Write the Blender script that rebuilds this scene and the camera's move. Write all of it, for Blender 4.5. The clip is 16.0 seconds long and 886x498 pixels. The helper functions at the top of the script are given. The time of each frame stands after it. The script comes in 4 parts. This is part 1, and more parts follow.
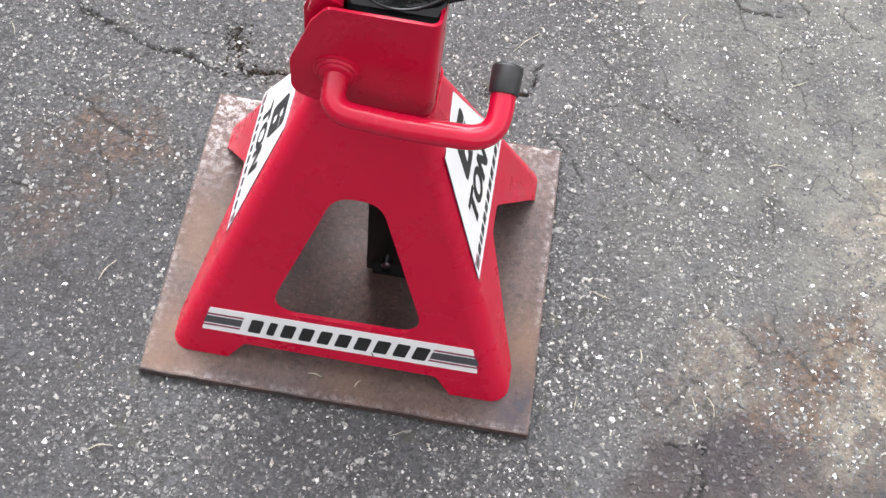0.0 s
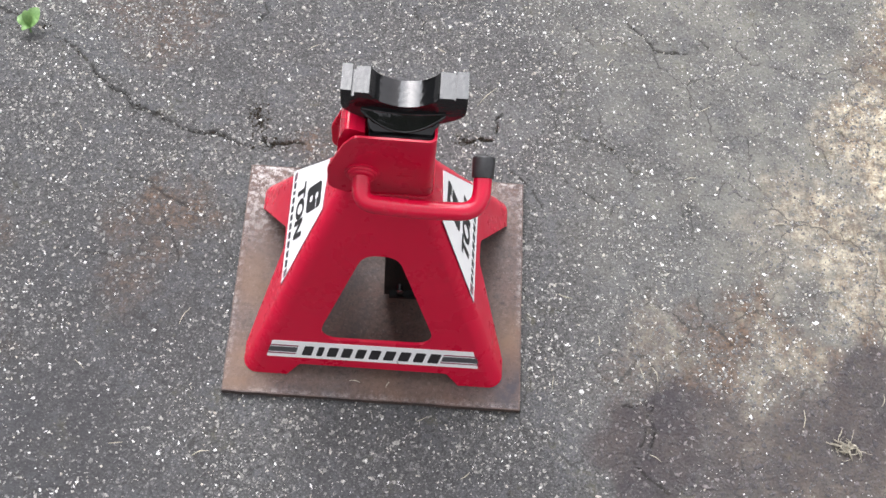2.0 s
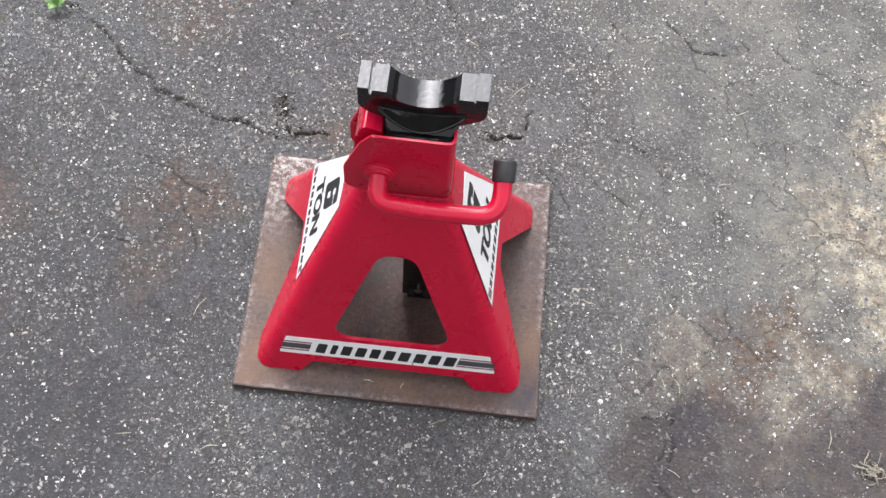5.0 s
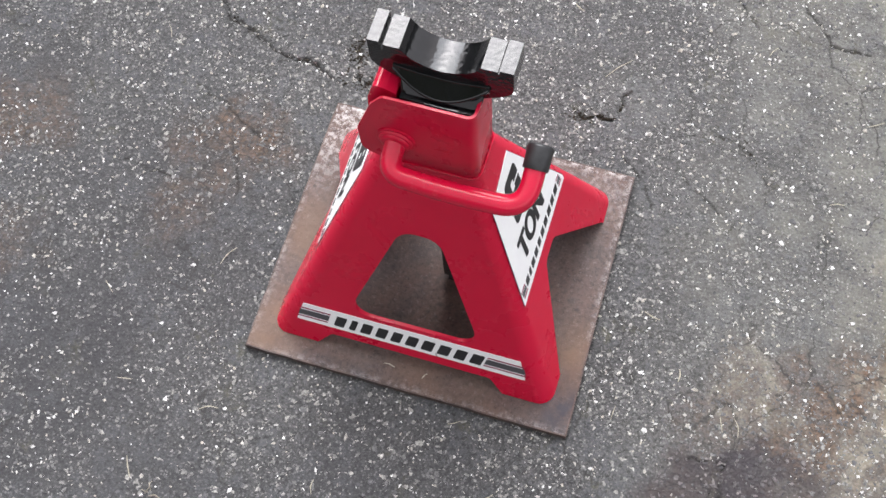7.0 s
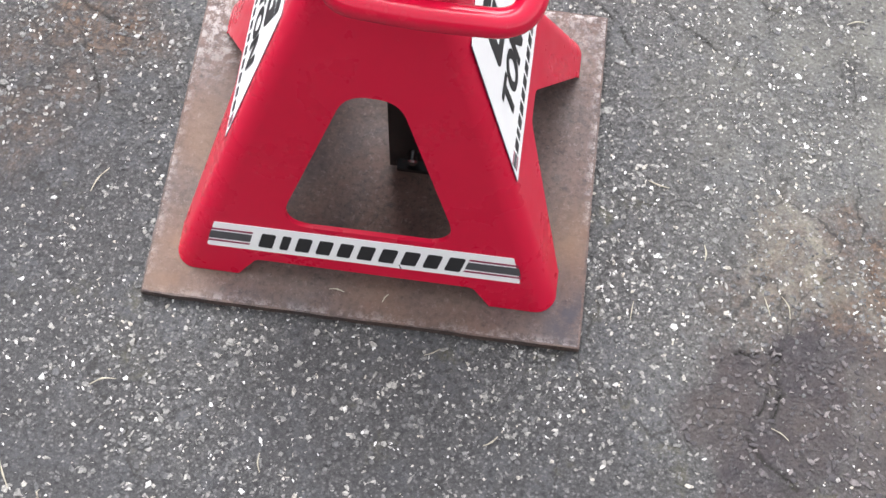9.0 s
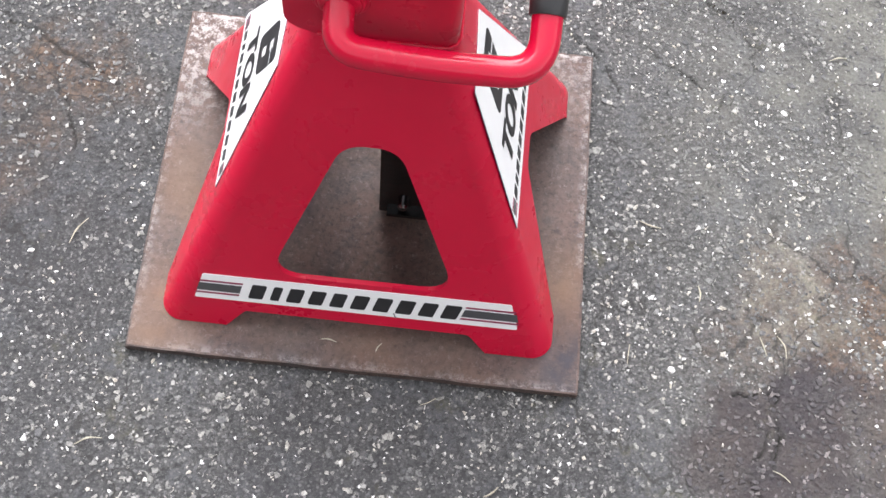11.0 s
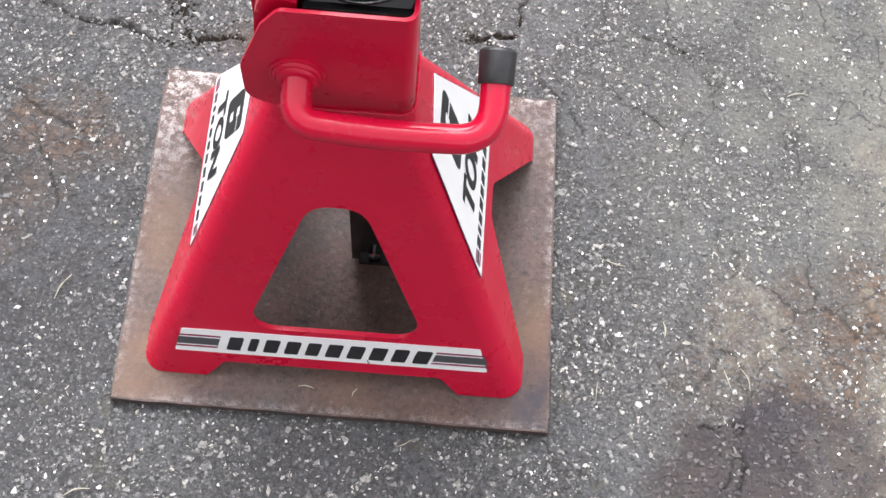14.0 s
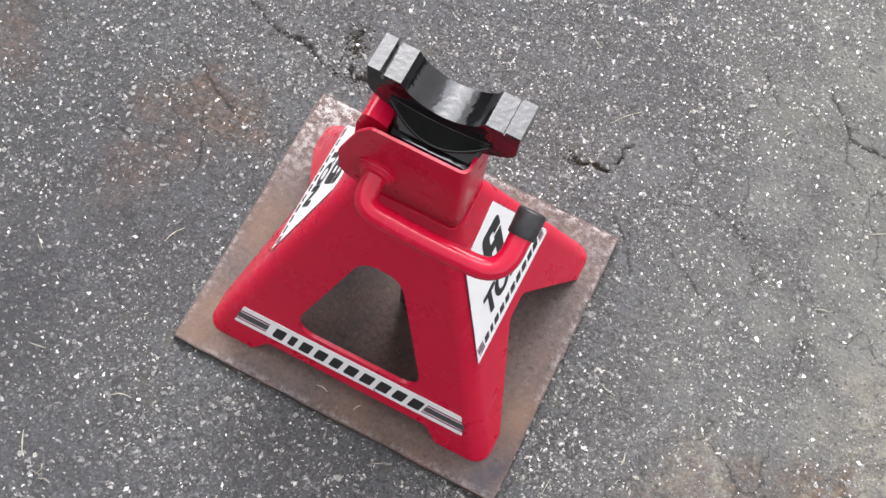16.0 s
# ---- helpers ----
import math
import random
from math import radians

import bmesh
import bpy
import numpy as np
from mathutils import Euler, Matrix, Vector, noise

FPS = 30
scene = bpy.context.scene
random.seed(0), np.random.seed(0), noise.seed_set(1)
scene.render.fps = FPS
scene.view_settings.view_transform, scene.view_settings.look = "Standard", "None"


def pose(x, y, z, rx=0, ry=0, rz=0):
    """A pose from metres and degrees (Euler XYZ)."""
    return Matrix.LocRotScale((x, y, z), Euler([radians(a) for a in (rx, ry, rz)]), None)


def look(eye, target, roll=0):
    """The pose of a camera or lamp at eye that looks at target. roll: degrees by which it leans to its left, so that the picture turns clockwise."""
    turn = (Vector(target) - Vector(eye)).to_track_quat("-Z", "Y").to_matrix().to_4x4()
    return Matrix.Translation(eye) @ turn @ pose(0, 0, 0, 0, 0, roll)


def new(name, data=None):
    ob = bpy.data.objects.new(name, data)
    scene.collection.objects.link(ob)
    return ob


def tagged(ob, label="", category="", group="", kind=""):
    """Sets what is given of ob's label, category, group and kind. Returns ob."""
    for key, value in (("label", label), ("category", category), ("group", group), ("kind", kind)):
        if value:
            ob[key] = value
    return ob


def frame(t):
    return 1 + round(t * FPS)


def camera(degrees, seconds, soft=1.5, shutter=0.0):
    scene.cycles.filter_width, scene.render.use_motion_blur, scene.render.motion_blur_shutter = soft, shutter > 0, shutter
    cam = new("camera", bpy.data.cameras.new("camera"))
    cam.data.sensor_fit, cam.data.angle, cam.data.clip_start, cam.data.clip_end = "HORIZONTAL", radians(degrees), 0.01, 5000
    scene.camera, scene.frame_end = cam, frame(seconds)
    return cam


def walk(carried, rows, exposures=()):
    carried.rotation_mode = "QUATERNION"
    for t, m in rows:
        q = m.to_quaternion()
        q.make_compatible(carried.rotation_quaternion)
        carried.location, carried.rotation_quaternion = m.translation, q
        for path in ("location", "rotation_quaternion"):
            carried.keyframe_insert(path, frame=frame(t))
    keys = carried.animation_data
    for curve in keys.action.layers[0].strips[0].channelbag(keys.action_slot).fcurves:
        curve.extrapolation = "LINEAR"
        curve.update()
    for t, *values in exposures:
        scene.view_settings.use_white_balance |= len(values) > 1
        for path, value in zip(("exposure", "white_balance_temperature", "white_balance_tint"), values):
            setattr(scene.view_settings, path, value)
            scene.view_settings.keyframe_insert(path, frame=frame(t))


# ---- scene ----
cam = camera(39.3, 16.0, soft=1.5)
PATH = [
    (0, (0.074, -0.482, 0.91), (0.053, 0.473, -0.847), 8.6),
    (0.2, (0.069, -0.489, 1.016), (0.078, 0.408, -0.771), 9.6),
    (0.5, (0.052, -0.512, 1.141), (0.098, 0.352, -0.662), 11.5),
    (1, (0.043, -0.546, 1.228), (0.12, 0.281, -0.591), 12.4),
    (1.5, (0.034, -0.547, 1.217), (0.085, 0.3, -0.594), 8.9),
    (2, (0.027, -0.55, 1.215), (0.083, 0.324, -0.583), 7.4),
    (2.5, (0.022, -0.558, 1.204), (0.088, 0.334, -0.585), 6.5),
    (3, (0.008, -0.55, 1.188), (0.087, 0.33, -0.606), 6.5),
    (3.5, (-0.012, -0.537, 1.187), (0.083, 0.328, -0.614), 6.2),
    (4, (-0.025, -0.531, 1.191), (0.084, 0.324, -0.614), 6.8),
    (4.2, (-0.026, -0.532, 1.198), (0.093, 0.325, -0.605), 7.4),
    (6.3, (0.204, -0.47, 1.198), (-0.107, 0.255, -0.64), -2.5),
    (6.5, (0.204, -0.464, 1.182), (-0.116, 0.256, -0.656), -3.6),
    (7, (0.177, -0.412, 1.087), (-0.134, 0.295, -0.757), -7.1),
    (7.5, (0.13, -0.392, 0.922), (-0.124, 0.324, -0.928), -9.0),
    (8, (0.101, -0.388, 0.838), (-0.054, 0.315, -1.028), -2.9),
    (8.5, (0.084, -0.389, 0.819), (-0.008, 0.311, -1.052), 1.1),
    (9, (0.075, -0.392, 0.822), (0.019, 0.323, -1.045), 3.3),
    (9.2, (0.07, -0.394, 0.821), (0.034, 0.357, -1.032), 4.4),
    (11.5, (0.033, -0.367, 0.809), (0.079, 0.393, -1.04), 9.6),
    (12, (0.035, -0.361, 0.808), (0.091, 0.394, -1.043), 10.3),
    (12.5, (0.038, -0.36, 0.812), (0.105, 0.399, -1.038), 10.1),
    (13, (0.043, -0.355, 0.817), (0.113, 0.396, -1.035), 9.8),
    (13.5, (0.049, -0.355, 0.83), (0.094, 0.399, -1.022), 7.6),
    (14, (0.056, -0.357, 0.851), (0.087, 0.407, -0.997), 6.8),
    (14.5, (0.071, -0.367, 0.874), (0.059, 0.41, -0.969), 5.4),
    (15, (0.132, -0.377, 0.959), (-0.048, 0.356, -0.894), -0.2),
    (15.3, (0.150, -0.379, 1.001), (-0.097, 0.319, -0.857), -0.3),
    (15.5, (0.155, -0.37, 1.008), (-0.103, 0.322, -0.851), 1.2),
    (16, (0.131, -0.327, 1.039), (-0.08, 0.339, -0.836), 10.1),
]
EXPOSURE, KELVIN, TINT = 1.64, 6550, 14
STOPS = [(0, 0.22), (0.5, 0.1), (1, 0.0), (4, -0.04), (6.5, -0.07), (7.5, -0.04), (8.5, 0.20), (12.5, 0.20), (14, 0.17), (15, 0.02), (16, 0.0)]
walk(cam, [(t, look(eye, target, roll)) for t, eye, target, roll in PATH], [(t, EXPOSURE + e, KELVIN, TINT) for t, e in STOPS])
SKY, SUN, SUN_TURN = 0.15, 1.05, -22.0

# ---- world, sun, exposure ----
world = bpy.data.worlds.new("sky")
scene.world = world
world.use_nodes = True
wn = world.node_tree
sky = wn.nodes.new("ShaderNodeTexSky")
sky.sky_type, sky.sun_disc = "NISHITA", False
sky.sun_elevation, sky.sun_rotation = radians(51), radians(SUN_TURN)
sky.dust_density, sky.air_density = 3.0, 1.0
wn.nodes["Background"].inputs["Strength"].default_value = SKY
cloud = wn.nodes.new("ShaderNodeHueSaturation")  # thin overcast: the sky's own light, paler
cloud.inputs["Saturation"].default_value = 0.14
wn.links.new(sky.outputs[0], cloud.inputs["Color"])
wn.links.new(cloud.outputs[0], wn.nodes["Background"].inputs["Color"])
sun = new("sun", bpy.data.lights.new("sun", "SUN"))
sun.data.energy, sun.data.angle, sun.data.color = SUN, radians(50), (0.84, 0.93, 1.0)
sun.matrix_world = look((-0.85, 2.1, 3.0), (0, 0, 0))

# ---- materials ----


class Nodes:
    """A small helper round a material's node tree."""

    def __init__(self, name, rough=0.5, metal=0.0):
        self.mat = bpy.data.materials.new(name)
        self.mat.use_nodes = True
        self.tree = self.mat.node_tree
        self.bsdf = self.tree.nodes["Principled BSDF"]
        self.bsdf.inputs["Roughness"].default_value = rough
        self.bsdf.inputs["Metallic"].default_value = metal
        self.coord = self.tree.nodes.new("ShaderNodeTexCoord").outputs["Object"]

    def put(self, socket, value):
        if isinstance(value, (int, float)):
            socket.default_value = value
        elif isinstance(value, tuple):
            socket.default_value = (*value, 1.0) if len(value) == 3 else value
        else:
            self.tree.links.new(value, socket)

    def noise(self, scale, detail=4.0, rough=0.6, vector=None, distort=0.0):
        n = self.tree.nodes.new("ShaderNodeTexNoise")
        self.put(n.inputs["Vector"], vector or self.coord)
        n.inputs["Scale"].default_value, n.inputs["Detail"].default_value = scale, detail
        n.inputs["Roughness"].default_value, n.inputs["Distortion"].default_value = rough, distort
        return n.outputs["Fac"]

    def cells(self, scale, feature="F1", out="Distance", vector=None):
        n = self.tree.nodes.new("ShaderNodeTexVoronoi")
        n.feature = feature
        self.put(n.inputs["Vector"], vector or self.coord)
        n.inputs["Scale"].default_value = scale
        return n.outputs[out]

    def steps(self, value, *stops):
        n = self.tree.nodes.new("ShaderNodeValToRGB")
        self.put(n.inputs[0], value)
        ramp = n.color_ramp
        while len(ramp.elements) < len(stops):
            ramp.elements.new(0.5)
        for e, (at, c) in zip(ramp.elements, stops):
            e.position, e.color = at, (*c, 1) if isinstance(c, tuple) else (c, c, c, 1)
        return n.outputs[0]

    def mix(self, fac, a, b, how="MIX"):
        n = self.tree.nodes.new("ShaderNodeMix")
        n.data_type, n.blend_type = "RGBA", how
        self.put(n.inputs[0], fac)
        self.put(n.inputs[6], a)
        self.put(n.inputs[7], b)
        return n.outputs[2]

    def maths(self, how, a, b=0.0, clamp=False):
        n = self.tree.nodes.new("ShaderNodeMath")
        n.operation, n.use_clamp = how, clamp
        self.put(n.inputs[0], a)
        self.put(n.inputs[1], b)
        return n.outputs[0]

    def attribute(self, name):
        n = self.tree.nodes.new("ShaderNodeAttribute")
        n.attribute_name = name
        return n.outputs["Fac"]

    def island(self):
        return self.tree.nodes.new("ShaderNodeNewGeometry").outputs["Random Per Island"]

    def bump(self, height, strength, distance):
        n = self.tree.nodes.new("ShaderNodeBump")
        self.put(n.inputs["Height"], height)
        n.inputs["Strength"].default_value, n.inputs["Distance"].default_value = strength, distance
        last = self.bsdf.inputs["Normal"].links
        if last:
            self.tree.links.new(last[0].from_socket, n.inputs["Normal"])
        self.tree.links.new(n.outputs[0], self.bsdf.inputs["Normal"])

    def colour(self, value):
        self.put(self.bsdf.inputs["Base Color"], value)
        return self

    def rough(self, value):
        self.put(self.bsdf.inputs["Roughness"], value)
        return self


def red_paint(name, rough, coat):
    m = Nodes(name, rough)
    tone = m.steps(m.noise(9, 5), (0.3, (0.50, 0.0050, 0.032)), (0.7, (0.57, 0.0062, 0.039)))
    specks = m.steps(m.noise(420, 2), (0.70, 0.0), (0.76, 1.0))
    rare = m.maths("MULTIPLY", specks, m.steps(m.noise(23, 2), (0.56, 0.0), (0.66, 1.0)))
    m.colour(m.mix(rare, tone, (0.5, 0.10, 0.10)))
    m.rough(m.steps(m.noise(35, 4), (0.3, rough - 0.05), (0.7, rough + 0.08)))
    m.bsdf.inputs["Specular IOR Level"].default_value = 0.30
    m.bsdf.inputs["Coat Weight"].default_value = coat
    m.bsdf.inputs["Coat Roughness"].default_value = 0.05
    m.bump(m.noise(260, 3), 0.06, 0.0006)
    m.bump(m.noise(14, 3), 0.08, 0.004)
    return m.mat


def black_paint():
    m = Nodes("black_enamel_on_casting", 0.22)
    m.colour(m.steps(m.noise(60, 4), (0.3, (0.004, 0.004, 0.0045)), (0.75, (0.010, 0.010, 0.011))))
    m.rough(m.steps(m.noise(130, 4), (0.3, 0.07), (0.75, 0.15)))
    m.bsdf.inputs["Specular IOR Level"].default_value = 0.5
    m.bump(m.noise(250, 1.5, 0.4), 0.20, 0.0011)
    return m.mat


def rubber():
    m = Nodes("black_rubber", 0.42)
    m.colour(m.steps(m.noise(90, 4), (0.3, (0.018, 0.018, 0.019)), (0.75, (0.040, 0.040, 0.041))))
    m.bump(m.noise(300, 3), 0.2, 0.0006)
    return m.mat


def plain(name, a, b, rough, scale=60):
    m = Nodes(name, rough)
    m.colour(m.steps(m.noise(scale, 4), (0.3, a), (0.75, b)))
    m.bump(m.noise(scale * 4, 2), 0.08, 0.0004)
    return m.mat


def rusty_steel():
    m = Nodes("rusty_mill_scale_steel", 0.55, 0.1)
    grey, brown = (0.076, 0.067, 0.068), (0.104, 0.064, 0.054)
    base = m.mix(m.steps(m.noise(7.5, 5, 0.62), (0.34, 0.1), (0.56, 1.0)), grey, brown)
    base = m.mix(m.steps(m.noise(55, 6, 0.7), (0.42, 0.0), (0.72, 1.0)), base, (0.100, 0.070, 0.057))
    base = m.mix(m.steps(m.noise(26, 6, 0.75), (0.36, 0.65), (0.50, 0.0)), base, (0.046, 0.037, 0.038))
    base = m.mix(m.steps(m.noise(130, 5, 0.75), (0.45, 0.0), (0.62, 0.55)), base, (0.125, 0.088, 0.073))
    base = m.mix(m.steps(m.noise(240, 5, 0.75), (0.50, 0.0), (0.68, 0.85)), base, (0.032, 0.026, 0.025))
    base = m.mix(m.steps(m.noise(310, 4, 0.75), (0.56, 0.0), (0.70, 0.7)), base, (0.19, 0.155, 0.14))
    base = m.mix(m.steps(m.noise(105, 6, 0.72, None, 0.3), (0.52, 0.0), (0.62, 0.55)), base, (0.046, 0.036, 0.036))
    base = m.mix(m.maths("MULTIPLY", m.attribute("scale"), m.steps(m.noise(48, 5, 0.7), (0.34, 0.25), (0.58, 1.0))), base, (0.044, 0.040, 0.047))
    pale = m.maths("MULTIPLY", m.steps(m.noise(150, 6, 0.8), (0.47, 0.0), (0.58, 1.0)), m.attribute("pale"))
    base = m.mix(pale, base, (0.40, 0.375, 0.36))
    base = m.mix(m.maths("MULTIPLY", m.attribute("orange"), m.steps(m.noise(18, 5), (0.32, 0.0), (0.60, 0.80))), base, (0.158, 0.096, 0.062))
    m.colour(base)
    m.rough(m.steps(m.noise(40, 5), (0.3, 0.5), (0.75, 0.8)))
    m.bsdf.inputs["Specular IOR Level"].default_value = 0.3
    m.bump(m.noise(220, 5, 0.7), 0.35, 0.0012)
    return m.mat


def asphalt():
    m = Nodes("worn_asphalt", 0.9)
    big = m.noise(5.5, 5, 0.6)
    base = m.steps(big, (0.32, (0.054, 0.052, 0.054)), (0.68, (0.090, 0.088, 0.086)))
    base = m.mix(m.steps(m.noise(260, 5, 0.75), (0.34, 0.85), (0.54, 0.0)), base, (0.030, 0.030, 0.030))
    base = m.mix(m.maths("MULTIPLY", m.attribute("smooth"), m.steps(m.noise(120, 5, 0.7), (0.3, 0.85), (0.68, 0.15))), base, (0.088, 0.091, 0.098))
    base = m.mix(m.steps(m.noise(900, 3, 0.7), (0.52, 0.0), (0.72, 0.5)), base, (0.20, 0.197, 0.185))
    base = m.mix(m.steps(m.noise(190, 4, 0.75), (0.38, 0.85), (0.52, 0.0)), base, (0.026, 0.026, 0.026))
    base = m.mix(m.steps(m.noise(410, 4, 0.8), (0.54, 0.0), (0.68, 0.55)), base, (0.24, 0.235, 0.22))
    # broad paler grey-tan tone, growing towards the right
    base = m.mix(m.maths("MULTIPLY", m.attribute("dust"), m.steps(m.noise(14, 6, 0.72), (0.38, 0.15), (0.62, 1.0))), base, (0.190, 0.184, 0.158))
    chips = m.cells(330, "F1", "Color")
    base = m.mix(m.steps(m.cells(330), (0.20, 0.5), (0.42, 0.0)), base, m.steps(chips, (0.15, (0.07, 0.07, 0.07)), (0.6, (0.17, 0.168, 0.16)), (0.8, (0.34, 0.335, 0.32))))
    # broad patches of darker grey
    base = m.mix(m.maths("MULTIPLY", m.attribute("tar"), m.steps(m.noise(30, 6, 0.7), (0.3, 0.4), (0.6, 1.0))), base, (0.034, 0.033, 0.036))
    tan = m.maths("MULTIPLY", m.attribute("tan"), m.steps(m.noise(55, 7, 0.78), (0.36, 0.0), (0.54, 1.0)))
    base = m.mix(tan, base, m.mix(m.steps(m.noise(62, 6, 0.75), (0.42, 0.0), (0.62, 1.0)), (0.165, 0.122, 0.086), (0.56, 0.50, 0.37)))
    brown = m.maths("MULTIPLY", m.attribute("brown"), m.steps(m.noise(60, 6, 0.7), (0.34, 0.15), (0.60, 1.0)))
    base = m.mix(brown, base, m.mix(m.steps(m.noise(140, 5, 0.7), (0.42, 0.0), (0.6, 1.0)), (0.044, 0.031, 0.025), (0.150, 0.096, 0.064)))
    dark = m.maths("MULTIPLY", m.attribute("dark"), m.steps(m.noise(26, 6, 0.7), (0.25, 0.45), (0.55, 0.92)))
    base = m.mix(dark, base, m.mix(m.steps(m.noise(11, 5, 0.7), (0.42, 0.0), (0.6, 1.0)), (0.034, 0.028, 0.032), (0.056, 0.044, 0.042)))
    warp = m.tree.nodes.new("ShaderNodeVectorMath")
    warp.operation = "ADD"
    wobble = m.tree.nodes.new("ShaderNodeTexNoise")
    wobble.inputs["Scale"].default_value, wobble.inputs["Detail"].default_value = 22, 6
    m.put(wobble.inputs["Vector"], m.coord)
    small = m.tree.nodes.new("ShaderNodeVectorMath")
    small.operation = "SCALE"
    small.inputs["Scale"].default_value = 0.055
    m.put(small.inputs[0], wobble.outputs["Color"])
    m.put(warp.inputs[0], m.coord)
    m.put(warp.inputs[1], small.outputs[0])
    hair = m.steps(m.cells(8.5, "DISTANCE_TO_EDGE", "Distance", warp.outputs[0]), (0.002, 0.8), (0.009, 0.0))
    hair = m.maths("MULTIPLY", hair, m.steps(m.noise(9, 4, 0.6, None, 0.4), (0.41, 0.0), (0.53, 1.0)))
    base = m.mix(hair, base, (0.030, 0.028, 0.026))
    base = m.mix(m.attribute("crack"), base, (0.020, 0.018, 0.015))
    moss = m.maths("MULTIPLY", m.steps(m.noise(17, 5, 0.7), (0.58, 0.0), (0.70, 0.45)), m.steps(m.noise(120, 4), (0.4, 0.0), (0.6, 1.0)))
    base = m.mix(moss, base, (0.105, 0.098, 0.050))
    loose = m.steps(m.cells(150, "F1", "Color"), (0.45, 0.0), (0.70, 0.35), (0.95, 1.0))
    loose = m.maths("MULTIPLY", loose, m.steps(m.cells(150), (0.30, 1.0), (0.50, 0.0)))
    far = m.maths("SUBTRACT", 1.0, m.attribute("near"), True)
    base = m.mix(m.maths("MULTIPLY", loose, far), base, (0.42, 0.41, 0.39))
    m.colour(base)
    m.bump(m.noise(420, 5, 0.75), 0.8, 0.0024)
    m.bump(m.cells(300), 0.45, 0.0018)
    return m.mat


def gravel():
    m = Nodes("pale_aggregate", 0.75)
    tone = m.steps(m.island(), (0.0, (0.105, 0.105, 0.107)), (0.42, (0.19, 0.187, 0.180)), (0.62, (0.36, 0.35, 0.325)),
                   (0.80, (0.44, 0.405, 0.34)), (0.90, (0.62, 0.61, 0.585)), (1.0, (0.76, 0.75, 0.73)))
    dirt = m.steps(m.noise(430, 4, 0.75), (0.34, 0.30), (0.56, 1.0))
    m.colour(m.mix(1.0, tone, dirt, "MULTIPLY"))
    m.bump(m.noise(900, 3), 0.3, 0.0006)
    return m.mat


def grey_gravel(name, rough, *tones):
    m = Nodes(name, rough)
    tone = m.steps(m.island(), *tones)
    m.colour(m.mix(1.0, tone, m.steps(m.noise(430, 4, 0.75), (0.34, 0.35), (0.58, 1.1)), "MULTIPLY"))
    m.bump(m.noise(900, 3), 0.3, 0.0006)
    return m.mat


GREY_GRAVEL = grey_gravel("grey_aggregate", 0.8, (0.0, (0.070, 0.069, 0.071)), (0.30, (0.110, 0.109, 0.108)), (0.60, (0.165, 0.161, 0.153)), (0.85, (0.24, 0.233, 0.215)), (1.0, (0.34, 0.33, 0.30)))
STAINED_GRAVEL = grey_gravel("stained_aggregate", 0.6, (0.0, (0.034, 0.029, 0.032)), (0.5, (0.052, 0.044, 0.047)), (0.85, (0.095, 0.082, 0.081)), (0.97, (0.17, 0.15, 0.145)))
RED = red_paint("red_enamel", 0.28, 0.05)
RED_GLOSS = red_paint("glossy_red_enamel", 0.22, 0.35)
BLACK = black_paint()
RUBBER = rubber()
WHITE = plain("white_vinyl", (0.82, 0.82, 0.82), (0.87, 0.87, 0.86), 0.38)
INK = plain("black_ink", (0.012, 0.012, 0.014), (0.026, 0.026, 0.028), 0.45)
GREY_INK = plain("dark_grey_ink", (0.060, 0.060, 0.066), (0.085, 0.085, 0.09), 0.45)
MAROON = plain("maroon_ink", (0.20, 0.015, 0.05), (0.26, 0.025, 0.07), 0.45)
NAVY = plain("navy_edge_ink", (0.03, 0.02, 0.05), (0.05, 0.03, 0.08), 0.45)
STEEL = rusty_steel()
ASPHALT = asphalt()
GRAVEL = gravel()
STRAW = plain("dry_straw", (0.26, 0.24, 0.18), (0.44, 0.41, 0.32), 0.7, 200)
LEAF = plain("fresh_green_leaf", (0.085, 0.18, 0.045), (0.19, 0.33, 0.11), 0.5, 160)
DRY = plain("dried_weed", (0.13, 0.115, 0.085), (0.40, 0.365, 0.29), 0.75, 160)
MOSS = plain("dark_moss", (0.020, 0.017, 0.012), (0.050, 0.040, 0.024), 0.95, 200)
BOLT = Nodes("oiled_steel", 0.25, 1.0).colour((0.32, 0.32, 0.33)).mat

# ---- mesh helpers ----


def mesh_of(bm, name, material, sharp=35):
    me = bpy.data.meshes.new(name)
    bmesh.ops.recalc_face_normals(bm, faces=bm.faces)
    for f in bm.faces:
        f.smooth = True
    for e in bm.edges:
        if len(e.link_faces) == 2 and e.calc_face_angle(0) > radians(sharp):
            e.smooth = False
    bm.to_mesh(me)
    bm.free()
    me.materials.append(material)
    return me


def part(name, bm, material, parent=None, label="", sharp=35):
    ob = new(name, mesh_of(bm, name, material, sharp))
    ob.parent = parent
    return tagged(ob, label)


def empty(name, place, **tags):
    ob = new(name)
    ob.location = place
    ob.empty_display_size = 0.05
    return tagged(ob, **tags)


def prism(outline, a, b, place):
    """A prism on a 2D outline; place(u, v, w) gives the point, w runs from a to b."""
    bm = bmesh.new()
    rings = [[bm.verts.new(place(u, v, w)) for u, v in outline] for w in (a, b)]
    n = len(outline)
    bm.faces.new(rings[0])
    bm.faces.new(rings[1][::-1])
    for i in range(n):
        bm.faces.new((rings[0][i], rings[0][(i + 1) % n], rings[1][(i + 1) % n], rings[1][i]))
    return bm


